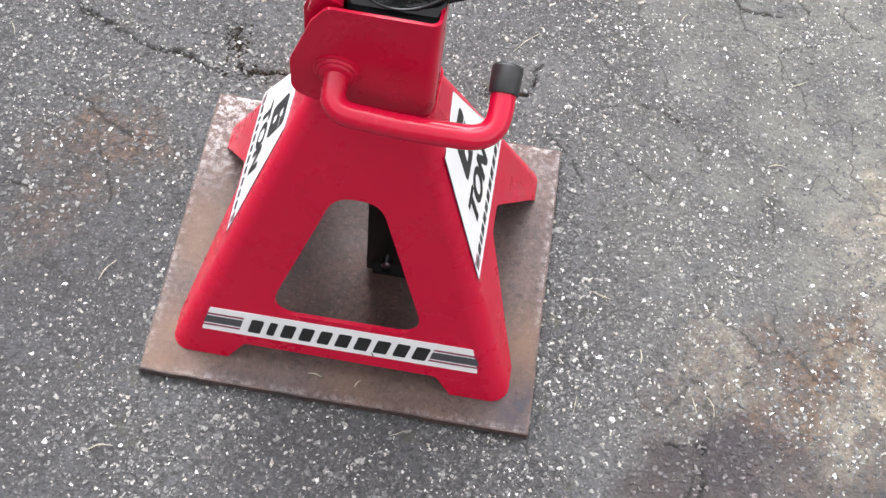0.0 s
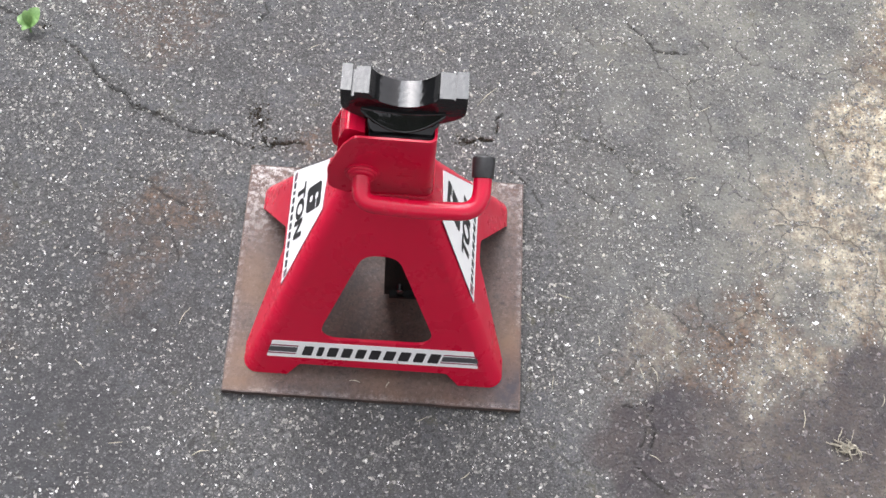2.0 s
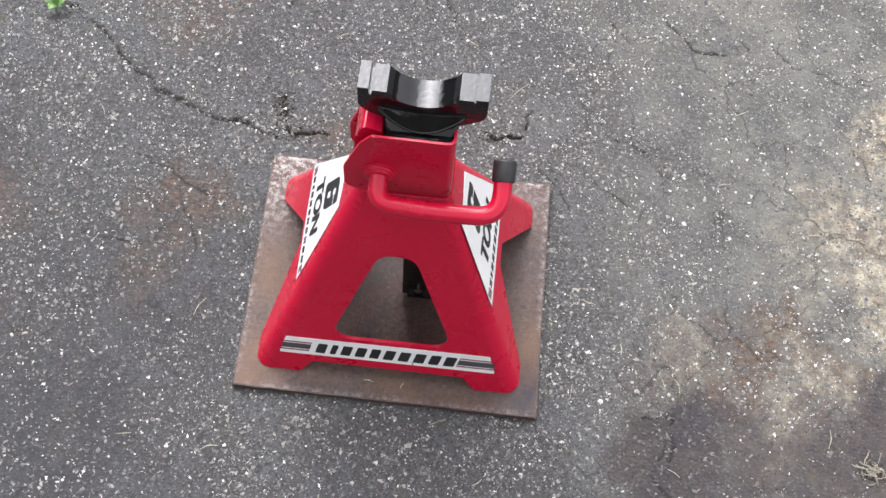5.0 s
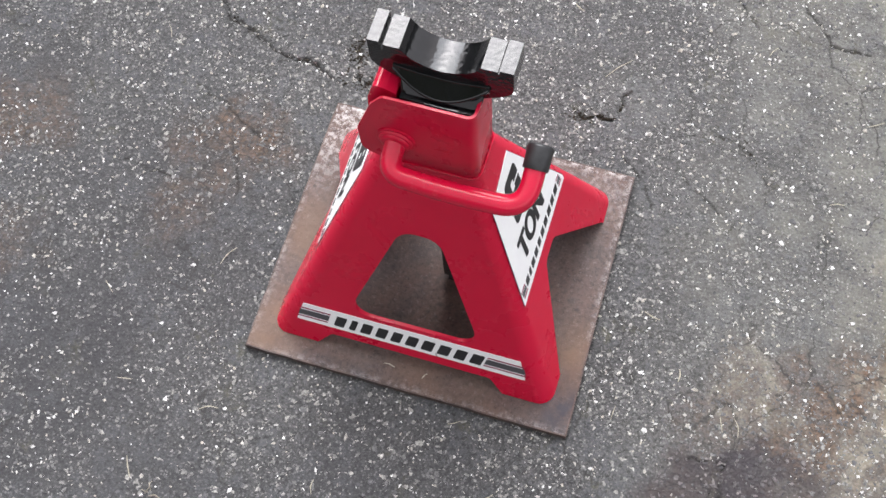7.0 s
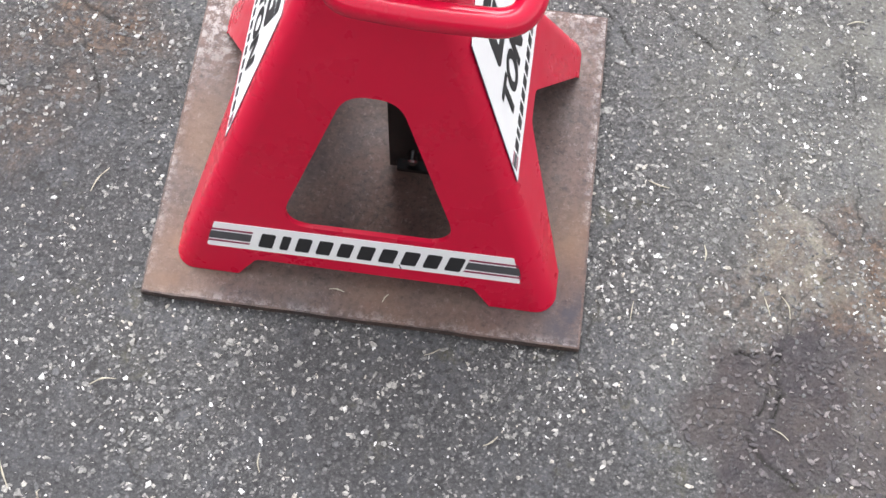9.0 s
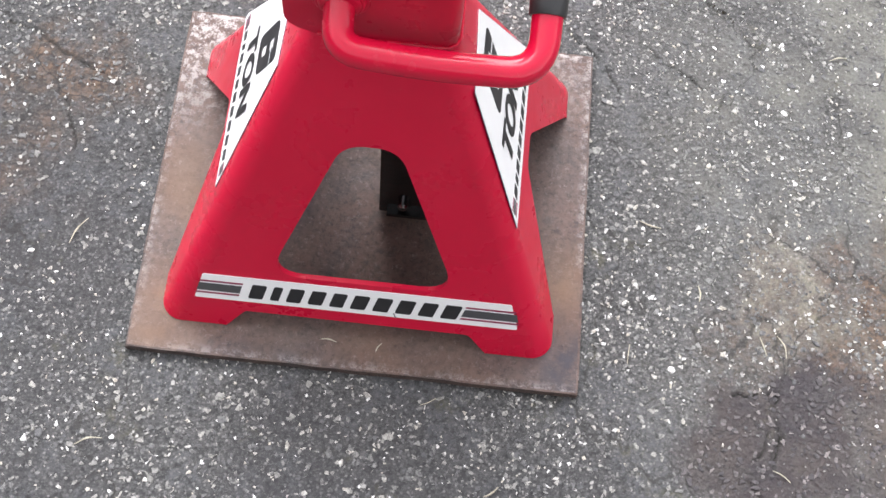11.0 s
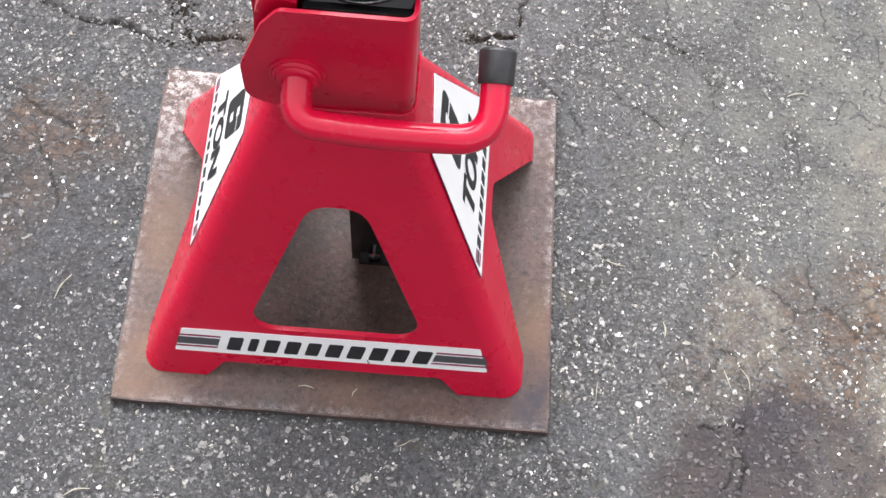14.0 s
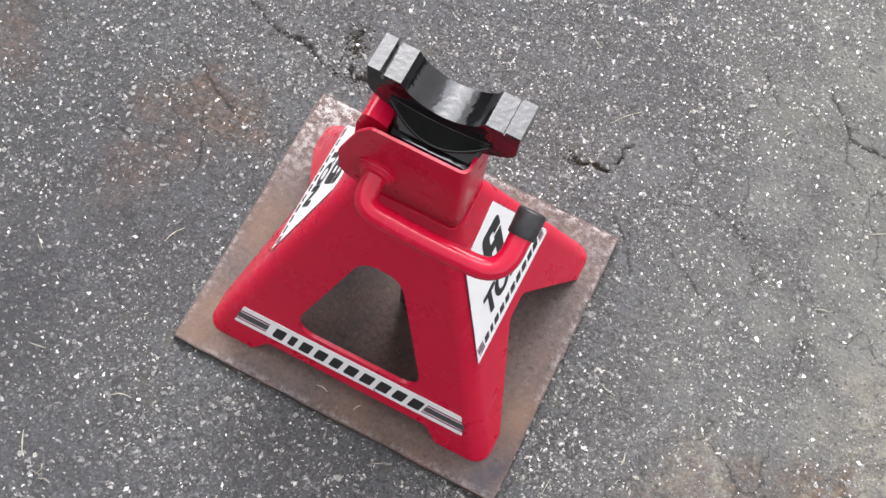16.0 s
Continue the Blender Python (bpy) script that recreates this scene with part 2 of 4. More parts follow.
def rounded(points, radii, steps=6):
    """A closed outline with its corners rounded."""
    out, n = [], len(points)
    for i, r in enumerate(radii):
        p, a, b = (Vector(points[j]) for j in (i, i - 1, (i + 1) % n))
        if r <= 0:
            out.append(tuple(p))
            continue
        da, db = (a - p).normalized(), (b - p).normalized()
        half = da.angle(db) / 2
        back = min(r / math.tan(half), 0.49 * (a - p).length, 0.49 * (b - p).length)
        s, e = p + da * back, p + db * back
        for k in range(steps + 1):
            f = k / steps
            out.append(tuple((1 - f) ** 2 * s + 2 * f * (1 - f) * (p * 0.9 + (s + e) * 0.05) + f * f * e))
    return out


def loft(rings, caps=True):
    bm = bmesh.new()
    vs = [[bm.verts.new(p) for p in ring] for ring in rings]
    n = len(vs[0])
    for a, b in zip(vs, vs[1:]):
        for i in range(n):
            bm.faces.new((a[i], a[(i + 1) % n], b[(i + 1) % n], b[i]))
    if caps:
        bm.faces.new(vs[0][::-1])
        bm.faces.new(vs[-1])
    return bm


def tube(path, radius, sides=20, caps=True):
    """A round bar along points; radius is a number or a function of 0 to 1."""
    pts = [Vector(p) for p in path]
    rings, side = [], None
    for i, p in enumerate(pts):
        d = (pts[min(i + 1, len(pts) - 1)] - pts[max(i - 1, 0)]).normalized()
        if side is None:
            side = d.orthogonal().normalized()
        side = (side - d * side.dot(d)).normalized()
        up = d.cross(side)
        r = radius(i / (len(pts) - 1)) if callable(radius) else radius
        rings.append([p + side * (r * math.cos(k * math.tau / sides)) + up * (r * math.sin(k * math.tau / sides)) for k in range(sides)])
    return loft(rings, caps)


def bends(points, radii, steps=8):
    """An open 3D path with rounded corners."""
    out = [Vector(points[0])]
    for i in range(1, len(points) - 1):
        p, a, b = (Vector(points[j]) for j in (i, i - 1, i + 1))
        da, db = (a - p).normalized(), (b - p).normalized()
        back = min(radii[i - 1], 0.49 * (a - p).length, 0.49 * (b - p).length)
        s, e = p + da * back, p + db * back
        for k in range(steps + 1):
            f = k / steps
            out.append((1 - f) ** 2 * s + 2 * f * (1 - f) * p + f * f * e)
    return out + [Vector(points[-1])]


def bevelled(bm, width, segments=2, angle=30):
    edges = [e for e in bm.edges if len(e.link_faces) == 2 and e.calc_face_angle(0) > radians(angle)]
    bmesh.ops.bevel(bm, geom=edges, offset=width, segments=segments, profile=0.5, affect="EDGES", clamp_overlap=True)
    return bm


def carved(bm, cuts, how="DIFFERENCE"):
    """The mesh with the cutters taken away from it (or kept inside of them)."""
    def plain_object(b):
        me = bpy.data.meshes.new("work")
        bmesh.ops.recalc_face_normals(b, faces=b.faces)
        b.to_mesh(me)
        b.free()
        return new("work", me)

    ob, cutters = plain_object(bm), [plain_object(c) for c in cuts]
    for c in cutters:
        mod = ob.modifiers.new("cut", "BOOLEAN")
        mod.operation, mod.solver, mod.object = how, "EXACT", c
    graph = bpy.context.evaluated_depsgraph_get()
    graph.update()
    out = bmesh.new()
    me = bpy.data.meshes.new_from_object(ob.evaluated_get(graph))
    out.from_mesh(me)
    for o in (ob, *cutters):
        bpy.data.objects.remove(o)
    bmesh.ops.remove_doubles(out, verts=out.verts, dist=1e-6)
    return out


def weighted(ob):
    mod = ob.modifiers.new("normals", "WEIGHTED_NORMAL")
    mod.keep_sharp = True
    return ob


def box(x0, x1, y0, y1, z0, z1):
    return prism([(x0, y0), (x1, y0), (x1, y1), (x0, y1)], z0, z1, lambda u, v, w: (u, v, w))


# ---- ground ----
GX, GY, STEP = (-0.68, 0.74), (-0.50, 0.60), 0.0016
CRACKS = [  # (width, depth, points)
    (0.0030, 0.005, [(-0.373, 0.264), (-0.351, 0.240), (-0.331, 0.220), (-0.305, 0.206), (-0.296, 0.194), (-0.265, 0.184), (-0.240, 0.168), (-0.214, 0.166), (-0.188, 0.166), (-0.170, 0.151), (-0.150, 0.150)]),
    (0.0024, 0.004, [(-0.52, 0.33), (-0.47, 0.312), (-0.435, 0.300), (-0.400, 0.283), (-0.373, 0.264)]),
    (0.0026, 0.003, [(-0.150, 0.204), (-0.154, 0.192), (-0.149, 0.178)]),
    (0.0038, 0.006, [(-0.144, 0.163), (-0.135, 0.156), (-0.119, 0.158), (-0.098, 0.160)]),
    (0.0038, 0.007, [(0.074, 0.183), (0.086, 0.179), (0.101, 0.180), (0.112, 0.184)]),
    (0.0030, 0.004, [(0.117, 0.192), (0.121, 0.200), (0.118, 0.208), (0.122, 0.216)]),
    (0.0013, 0.003, [(-0.304, 0.111), (-0.283, 0.104), (-0.256, 0.093), (-0.241, 0.081), (-0.194, 0.060)]),
    (0.0014, 0.003, [(-0.340, 0.012), (-0.320, 0.006), (-0.305, 0.008), (-0.285, 0.006)]),
    (0.0018, 0.004, [(0.270, 0.366), (0.280, 0.353), (0.295, 0.335), (0.306, 0.322), (0.319, 0.324), (0.343, 0.322)]),
    (0.0012, 0.003, [(0.200, 0.356), (0.208, 0.345), (0.230, 0.324)]),
    (0.0012, 0.003, [(0.350, 0.352), (0.357, 0.345), (0.367, 0.334)]),
    (0.0013, 0.003, [(0.395, 0.345), (0.402, 0.332), (0.423, 0.315), (0.450, 0.311), (0.475, 0.300)]),
    (0.0022, 0.003, [(0.218, 0.193), (0.238, 0.188), (0.255, 0.180)]),
    (0.0013, 0.003, [(0.190, 0.145), (0.195, 0.137), (0.209, 0.127), (0.222, 0.122), (0.24, 0.112)]),
    (0.0028, 0.005, [(0.293, -0.123), (0.290, -0.140), (0.296, -0.152), (0.288, -0.168)]),
    (0.0024, 0.004, [(0.262, -0.126), (0.289, -0.123), (0.284, -0.148), (0.276, -0.167)]),
    (0.0022, 0.003, [(0.270, -0.185), (0.289, -0.201), (0.305, -0.212)]),
    (0.0016, 0.004, [(-0.172, 0.372), (-0.168, 0.359), (-0.161, 0.339), (-0.165, 0.325)]),
    (0.0014, 0.003, [(0.010, 0.370), (0.017, 0.355), (0.033, 0.319)]),
    (0.0012, 0.003, [(0.130, 0.150), (0.145, 0.138), (0.163, 0.121), (0.175, 0.100)]),
    (0.0012, 0.003, [(-0.24, 0.05), (-0.225, 0.03), (-0.215, 0.005)]),
]
DARK = [  # oil stains: strength, outline
    (1.0, [(0.251, -0.128), (0.273, -0.106), (0.315, -0.094), (0.346, -0.103), (0.353, -0.133), (0.348, -0.170), (0.341, -0.231), (0.335, -0.30), (0.25, -0.31), (0.246, -0.243), (0.242, -0.184), (0.246, -0.147)]),
    (1.0, [(0.458, -0.090), (0.472, -0.064), (0.493, -0.044), (0.544, -0.031), (0.600, -0.028), (0.680, -0.045), (0.690, -0.150), (0.590, -0.158), (0.528, -0.172), (0.485, -0.158), (0.462, -0.120)]),
    (0.76, [(0.340, -0.108), (0.385, -0.112), (0.430, -0.118), (0.475, -0.100), (0.535, -0.138), (0.590, -0.150), (0.600, -0.215), (0.500, -0.235), (0.420, -0.260), (0.335, -0.270)]),
]
BLOBS = {  # tone patches and stains: x, y, reach, strength
    # darker patches with fewer stones, most at the left and front
    "tar": [(-0.32, -0.08, 0.24, 0.5), (-0.36, -0.22, 0.20, 0.75), (-0.50, 0.02, 0.16, 0.5), (-0.20, -0.32, 0.16, 0.55), (-0.30, 0.12, 0.10, 0.3), (0.02, -0.26, 0.15, 0.5), (0.15, -0.24, 0.10, 0.45), (-0.24, -0.10, 0.09, 0.4)],
    "tan": [(0.443, -0.055, 0.045, 0.55), (0.418, -0.021, 0.042, 0.4), (0.513, 0.012, 0.045, 0.75), (0.571, 0.027, 0.060, 0.85), (0.565, 0.205, 0.070, 1.0), (0.552, 0.241, 0.055, 1.0),
            (0.576, 0.162, 0.070, 1.0), (0.496, 0.114, 0.060, 0.75), (0.460, 0.150, 0.050, 0.4), (0.520, 0.065, 0.060, 0.7), (0.557, -0.178, 0.050, 0.7), (0.430, -0.225, 0.040, 0.4), (0.470, -0.210, 0.035, 0.4), (0.395, -0.150, 0.030, 0.35), (0.640, 0.100, 0.080, 1.0), (0.640, 0.250, 0.080, 1.0),
            (0.590, 0.330, 0.060, 0.6), (0.390, -0.100, 0.040, 0.35), (0.43, 0.06, 0.06, 0.25), (0.31, -0.06, 0.05, 0.25), (0.40, -0.245, 0.045, 0.35), (0.63, 0.41, 0.07, 0.7)],
    "brown": [(-0.245, 0.075, 0.045, 0.9), (-0.225, 0.058, 0.050, 0.8), (-0.256, -0.020, 0.050, 0.5), (-0.285, 0.06, 0.04, 0.5), (-0.257, 0.317, 0.07, 0.6), (0.300, -0.075, 0.060, 0.35), (0.268, -0.100, 0.050, 0.35), (0.445, -0.135, 0.080, 0.5), (0.500, -0.205, 0.080, 0.55), (0.400, -0.190, 0.060, 0.4), (0.350, -0.098, 0.040, 1.0), (0.375, -0.045, 0.050, 1.0), (0.410, 0.002, 0.045, 1.0), (0.440, -0.020, 0.040, 0.7),
              (0.472, -0.050, 0.026, 0.9), (0.525, -0.024, 0.034, 0.9), (0.590, 0.325, 0.060, 0.9), (0.605, 0.255, 0.035, 0.7), (-0.10, 0.16, 0.03, 0.7), (-0.32, 0.32, 0.05, 0.5), (-0.46, 0.02, 0.06, 0.6), (-0.42, -0.11, 0.05, 0.4)],
}


def smoothstep(e0, e1, x):
    f = np.clip((x - e0) / (e1 - e0), 0, 1)
    return f * f * (3 - 2 * f)


def lumps(x, y, cell, rng):
    """Smooth random field, about -1 to 1, with bumps of that size."""
    w, h = int((GX[1] - GX[0]) / cell) + 4, int((GY[1] - GY[0]) / cell) + 4
    g = rng.uniform(-1, 1, (w, h))
    u, v = (x - GX[0]) / cell + 1, (y - GY[0]) / cell + 1
    i, j = u.astype(int), v.astype(int)
    fu, fv = smoothstep(0, 1, u - i), smoothstep(0, 1, v - j)
    return (g[i, j] * (1 - fu) + g[i + 1, j] * fu) * (1 - fv) + (g[i, j + 1] * (1 - fu) + g[i + 1, j + 1] * fu) * fv


def far_from(x, y, line):
    d = np.full(x.shape, 9.0)
    for (ax, ay), (bx, by) in zip(line, line[1:]):
        dx, dy = bx - ax, by - ay
        f = np.clip(((x - ax) * dx + (y - ay) * dy) / (dx * dx + dy * dy), 0, 1)
        d = np.minimum(d, np.hypot(x - ax - f * dx, y - ay - f * dy))
    return d


def inside(x, y, poly):
    c = np.zeros(x.shape, bool)
    for (ax, ay), (bx, by) in zip(poly, poly[1:] + poly[:1]):
        if ay != by:
            c ^= ((ay > y) != (by > y)) & (x < (bx - ax) * (y - ay) / (by - ay) + ax)
    return c


def build_ground():
    rng = np.random.default_rng(4)
    nx, ny = round((GX[1] - GX[0]) / STEP) + 1, round((GY[1] - GY[0]) / STEP) + 1
    x, y = np.meshgrid(np.linspace(*GX, nx), np.linspace(*GY, ny), indexing="ij")
    x, y = x.ravel(), y.ravel()
    wob = [lumps(x, y, c, rng) for c in (0.012, 0.005, 0.012, 0.005, 0.04, 0.04, 0.09, 0.02)]
    cx, cy = x + 0.0035 * wob[0] + 0.0012 * wob[1], y + 0.0035 * wob[2] + 0.0012 * wob[3]
    crack, z = np.zeros(x.shape), 0.0011 * wob[6] + 0.0006 * wob[7]
    z += 0.00035 * rng.uniform(-1, 1, x.shape)
    for width, depth, line in CRACKS:
        near = (x > min(p[0] for p in line) - 0.02) & (x < max(p[0] for p in line) + 0.02) & (y > min(p[1] for p in line) - 0.02) & (y < max(p[1] for p in line) + 0.02)
        d = far_from(cx[near], cy[near], line)
        w = np.maximum(0.0001, width * (0.46 + 0.40 * wob[4][near] + 0.25 * wob[0][near] + 0.15 * wob[1][near]))
        c = (1 - smoothstep(0.2 * w, 0.0010 + 0.9 * w, d)) * smoothstep(-0.65, 0.15, wob[2][near] + 0.4 * wob[3][near] + 140 * width)
        crack[near] = np.maximum(crack[near], c)
        z[near] -= 0.6 * depth * c
    sx, sy = x + 0.022 * wob[4] + 0.008 * wob[0] + 0.003 * wob[1], y + 0.022 * wob[5] + 0.008 * wob[2] + 0.003 * wob[3]
    # the second shade rises towards the right and back
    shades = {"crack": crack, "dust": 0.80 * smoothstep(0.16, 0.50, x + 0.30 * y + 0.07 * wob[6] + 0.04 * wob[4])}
    shades["dark"] = np.zeros(x.shape)
    for strength, poly in DARK:
        stain = smoothstep(-0.010, 0.016, np.where(inside(sx, sy, poly), 1, -1) * far_from(sx, sy, poly + poly[:1]))
        shades["dark"] = np.maximum(shades["dark"], strength * stain)
    for name, blobs in BLOBS.items():
        s = np.zeros(x.shape)
        for bx, by, reach, strength in blobs:
            s = np.maximum(s, strength * (1 - smoothstep(0.35 * reach, 1.15 * reach, np.hypot(sx - bx, sy - by))))
        shades[name] = s
    edge = np.minimum(np.minimum(x - GX[0], GX[1] - x), np.minimum(y - GY[0], GY[1] - y))
    z *= smoothstep(0, 0.03, edge)
    reach = np.hypot(x - 0.06, y - 0.03) + 0.05 * wob[6] + 0.03 * wob[4]
    fade = smoothstep(0.004, 0.08, edge) * (1 - smoothstep(0.60, 0.76, reach))
    shades = {name: s * fade for name, s in shades.items()}  # the stains and broad tones end inside the fine part
    shades["smooth"] = smoothstep(0.15, 0.60, 0.8 * wob[4] + 0.8 * wob[7] + 0.5 * wob[0]) * (1 - shades["dark"]) * smoothstep(0.004, 0.07, edge)
    shades["near"] = smoothstep(0.004, 0.10, edge)
    under = (np.abs(x) < 0.16) & (y > -0.147) & (y < 0.131)
    z = np.where(under, np.minimum(z, 0.0), z)
    index = np.arange(nx * ny).reshape(nx, ny)
    quads = np.stack([index[:-1, :-1], index[1:, :-1], index[1:, 1:], index[:-1, 1:]], -1).reshape(-1, 4)
    corner = [index[0, 0], index[-1, 0], index[-1, -1], index[0, -1]]
    rims = [index[:, 0], index[-1, :], index[::-1, -1], index[0, ::-1]]
    n = nx * ny
    far = 1500.0
    verts = np.concatenate([np.stack([x, y, z], -1), [(-far, -far, 0), (far, -far, 0), (far, far, 0), (-far, far, 0)]])
    faces = quads.tolist()
    for k, rim in enumerate(rims):
        faces.append([int(n + k), int(n + (k + 1) % 4), *[int(i) for i in rim[::-1]]])
    me = bpy.data.meshes.new("ground")
    me.from_pydata(verts.tolist(), [], faces)
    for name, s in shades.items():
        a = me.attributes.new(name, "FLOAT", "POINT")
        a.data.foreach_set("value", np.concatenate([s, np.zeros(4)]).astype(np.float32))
    me.polygons.foreach_set("use_smooth", np.ones(len(me.polygons), bool))
    me.materials.append(ASPHALT)
    tagged(new("ground", me), "worn grey asphalt driveway with cracks, stains and pale aggregate", "ground", kind="structure")
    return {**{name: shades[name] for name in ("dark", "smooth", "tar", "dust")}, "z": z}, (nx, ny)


GROUND, GRID = build_ground()


def scatter_stones(name, count, low, high, label, seed, avoid_dark, material, clump=1.1, stained=False, bare=0.3, lift=0.6, pale_thin=0.0):
    rng = np.random.default_rng(seed)
    x, y = rng.uniform(GX[0] + 0.02, GX[1] - 0.02, count), rng.uniform(GY[0] + 0.02, GY[1] - 0.02, count)
    i, j = ((x - GX[0]) / STEP).astype(int), ((y - GY[0]) / STEP).astype(int)
    dark = GROUND["dark"].reshape(GRID)[i, j]
    patch = lumps(x, y, 0.08, rng) + 0.7 * lumps(x, y, 0.03, rng) + 0.4 * lumps(x, y, 0.012, rng)
    keep = (rng.uniform(0, 1, count) > avoid_dark * dark) & (rng.uniform(-1.1, 1.1, count) < 0.35 + clump * patch)
    rim = np.minimum(np.minimum(x - GX[0], GX[1] - x), np.minimum(y - GY[0], GY[1] - y))
    keep &= rng.uniform(0, 1, count) < smoothstep(0.0, 0.11, rim)
    keep &= rng.uniform(0, 1, count) > bare * GROUND["smooth"].reshape(GRID)[i, j]
    keep &= rng.uniform(0, 1, count) > 0.7 * GROUND["tar"].reshape(GRID)[i, j]
    keep &= rng.uniform(0, 1, count) > pale_thin * GROUND["dust"].reshape(GRID)[i, j]
    if stained:
        keep = rng.uniform(0, 1, count) < dark
    keep &= ~((np.abs(x) < 0.150) & (y > -0.138) & (y < 0.121))
    x, y = x[keep], y[keep]
    n = len(x)
    size = low + (high - low) * rng.beta(1.3, 3.6, n)
    size *= 1 - (0.0 if stained else 0.35) * dark[keep]
    stretch, turn = rng.uniform(0.32, 0.95, n), rng.uniform(0, math.tau, n)
    k = np.arange(5)
    ang = k / 5 * math.tau + rng.uniform(-0.5, 0.5, (n, 5))
    rad = size[:, None] * rng.uniform(0.50, 1.25, (n, 5))
    low_ring = np.stack([rad * np.cos(ang), rad * np.sin(ang) * stretch[:, None], np.full((n, 5), -0.0015)], -1)
    top_ring = low_ring * [0.80, 0.80, 0]
    top_ring[..., 2] = lift * size[:, None] * rng.uniform(0.20, 0.40, (n, 5)) + 0.0003
    tip = np.stack([size * rng.uniform(-0.2, 0.2, n), size * rng.uniform(-0.2, 0.2, n), lift * size * rng.uniform(0.32, 0.48, n) + 0.0003], -1)[:, None]
    v = np.concatenate([low_ring, top_ring, tip], 1)
    v[..., 2] += GROUND["z"].reshape(GRID)[i, j][keep][:, None]
    c, s = np.cos(turn)[:, None], np.sin(turn)[:, None]
    v = np.stack([v[..., 0] * c - v[..., 1] * s + x[:, None], v[..., 0] * s + v[..., 1] * c + y[:, None], v[..., 2]], -1)
    f = [[a, (a + 1) % 5, 5 + (a + 1) % 5] for a in range(5)] + [[a, 5 + (a + 1) % 5, 5 + a] for a in range(5)] + [[5 + a, 5 + (a + 1) % 5, 10] for a in range(5)]
    faces = (np.array(f)[None] + 11 * np.arange(n)[:, None, None]).reshape(-1, 3)
    me = bpy.data.meshes.new(name)
    me.from_pydata(v.reshape(-1, 3).tolist(), [], faces.tolist())
    me.materials.append(material)
    return tagged(new(name, me), label, "gravel", kind="stuff")


scatter_stones("aggregate_stones", 82000, 0.0007, 0.0036, "small pale aggregate chips set in the asphalt", 7, 1.0, GRAVEL, 1.5, False, 0.3, 0.4)
scatter_stones("large_aggregate_stones", 5000, 0.0018, 0.0048, "larger white and tan stones set in the asphalt", 11, 0.8, GRAVEL)
scatter_stones("grey_aggregate_stones", 90000, 0.0012, 0.0050, "dark grey bitumen-coated aggregate showing in the asphalt", 13, 0.8, GREY_GRAVEL, 0.5, False, 0.6, 0.22, 0.6)
scatter_stones("stained_aggregate_stones", 60000, 0.0014, 0.0056, "dark oil-stained aggregate showing in the asphalt", 19, 0.0, STAINED_GRAVEL, 0.5, True, 0.0, 0.35)



def scatter_crumbs(count, seed):
    """Dark moss and grit that has gathered along the wider cracks."""
    rng = random.Random(seed)
    bm_v, bm_f = [], []
    lines = [line for width, depth, line in CRACKS if width >= 0.0022 and line[0][1] > 0]
    for _ in range(count):
        line = rng.choice(lines + lines[2:5] * 3)
        k = rng.randrange(len(line) - 1)
        f = rng.random()
        x = line[k][0] * (1 - f) + line[k + 1][0] * f + rng.gauss(0, 0.0065)
        y = line[k][1] * (1 - f) + line[k + 1][1] * f + rng.gauss(0, 0.0065)
        if abs(x) < 0.153 and -0.141 < y < 0.125:
            continue
        r, b = rng.uniform(0.0006, 0.0022), len(bm_v)
        for j in range(5):
            a = j / 5 * math.tau + rng.uniform(-0.4, 0.4)
            bm_v.append((x + r * math.cos(a), y + r * math.sin(a) * 0.8, -0.001))
        bm_v.append((x + rng.uniform(-0.3, 0.3) * r, y + rng.uniform(-0.3, 0.3) * r, r * rng.uniform(0.5, 0.9)))
        bm_f += [(b + j, b + (j + 1) % 5, b + 5) for j in range(5)]
    me = bpy.data.meshes.new("moss_crumbs")
    me.from_pydata(bm_v, [], bm_f)
    me.materials.append(MOSS)
    tagged(new("moss_crumbs", me), "dark brown moss crumbs gathered along the cracks", "moss", kind="stuff")


scatter_crumbs(620, 17)

# ---- far ring of trees, unseen, added to darken the foot of the sky all round ----


def build_backdrop():
    bm = bmesh.new()
    rng = random.Random(8)
    n, rings = 160, []
    for k in range(n):
        a = k / n * math.tau
        # lowest towards +x, so that more sky light reaches that side
        top = 21 - 17 * max(0.0, math.cos(a + 0.20)) ** 1.5 + 3.0 * math.sin(3 * a + 1) + 1.8 * math.sin(11 * a) + rng.uniform(-1.2, 1.2)
        ring = []
        for j in range(8):
            f = j / 7
            r = 34 + 3.0 * math.sin(5 * a) + rng.uniform(-0.8, 0.8) + (2.5 * f if j < 7 else 6.0)
            ring.append(bm.verts.new((r * math.cos(a), r * math.sin(a), f * top)))
        rings.append(ring)
    for k in range(n):
        for j in range(7):
            bm.faces.new((rings[k][j], rings[(k + 1) % n][j], rings[(k + 1) % n][j + 1], rings[k][j + 1]))
    m = Nodes("sky_block_green", 0.9)
    m.colour(m.steps(m.noise(1.3, 6, 0.7), (0.35, (0.018, 0.024, 0.014)), (0.65, (0.050, 0.066, 0.036))))
    m.bump(m.noise(2.5, 5), 0.8, 0.4)
    tagged(part("backdrop", bm, m.mat), "added unseen dark green ring that blocks the low sky round the driveway", "trees", kind="structure")


build_backdrop()

# ---- steel plate ----


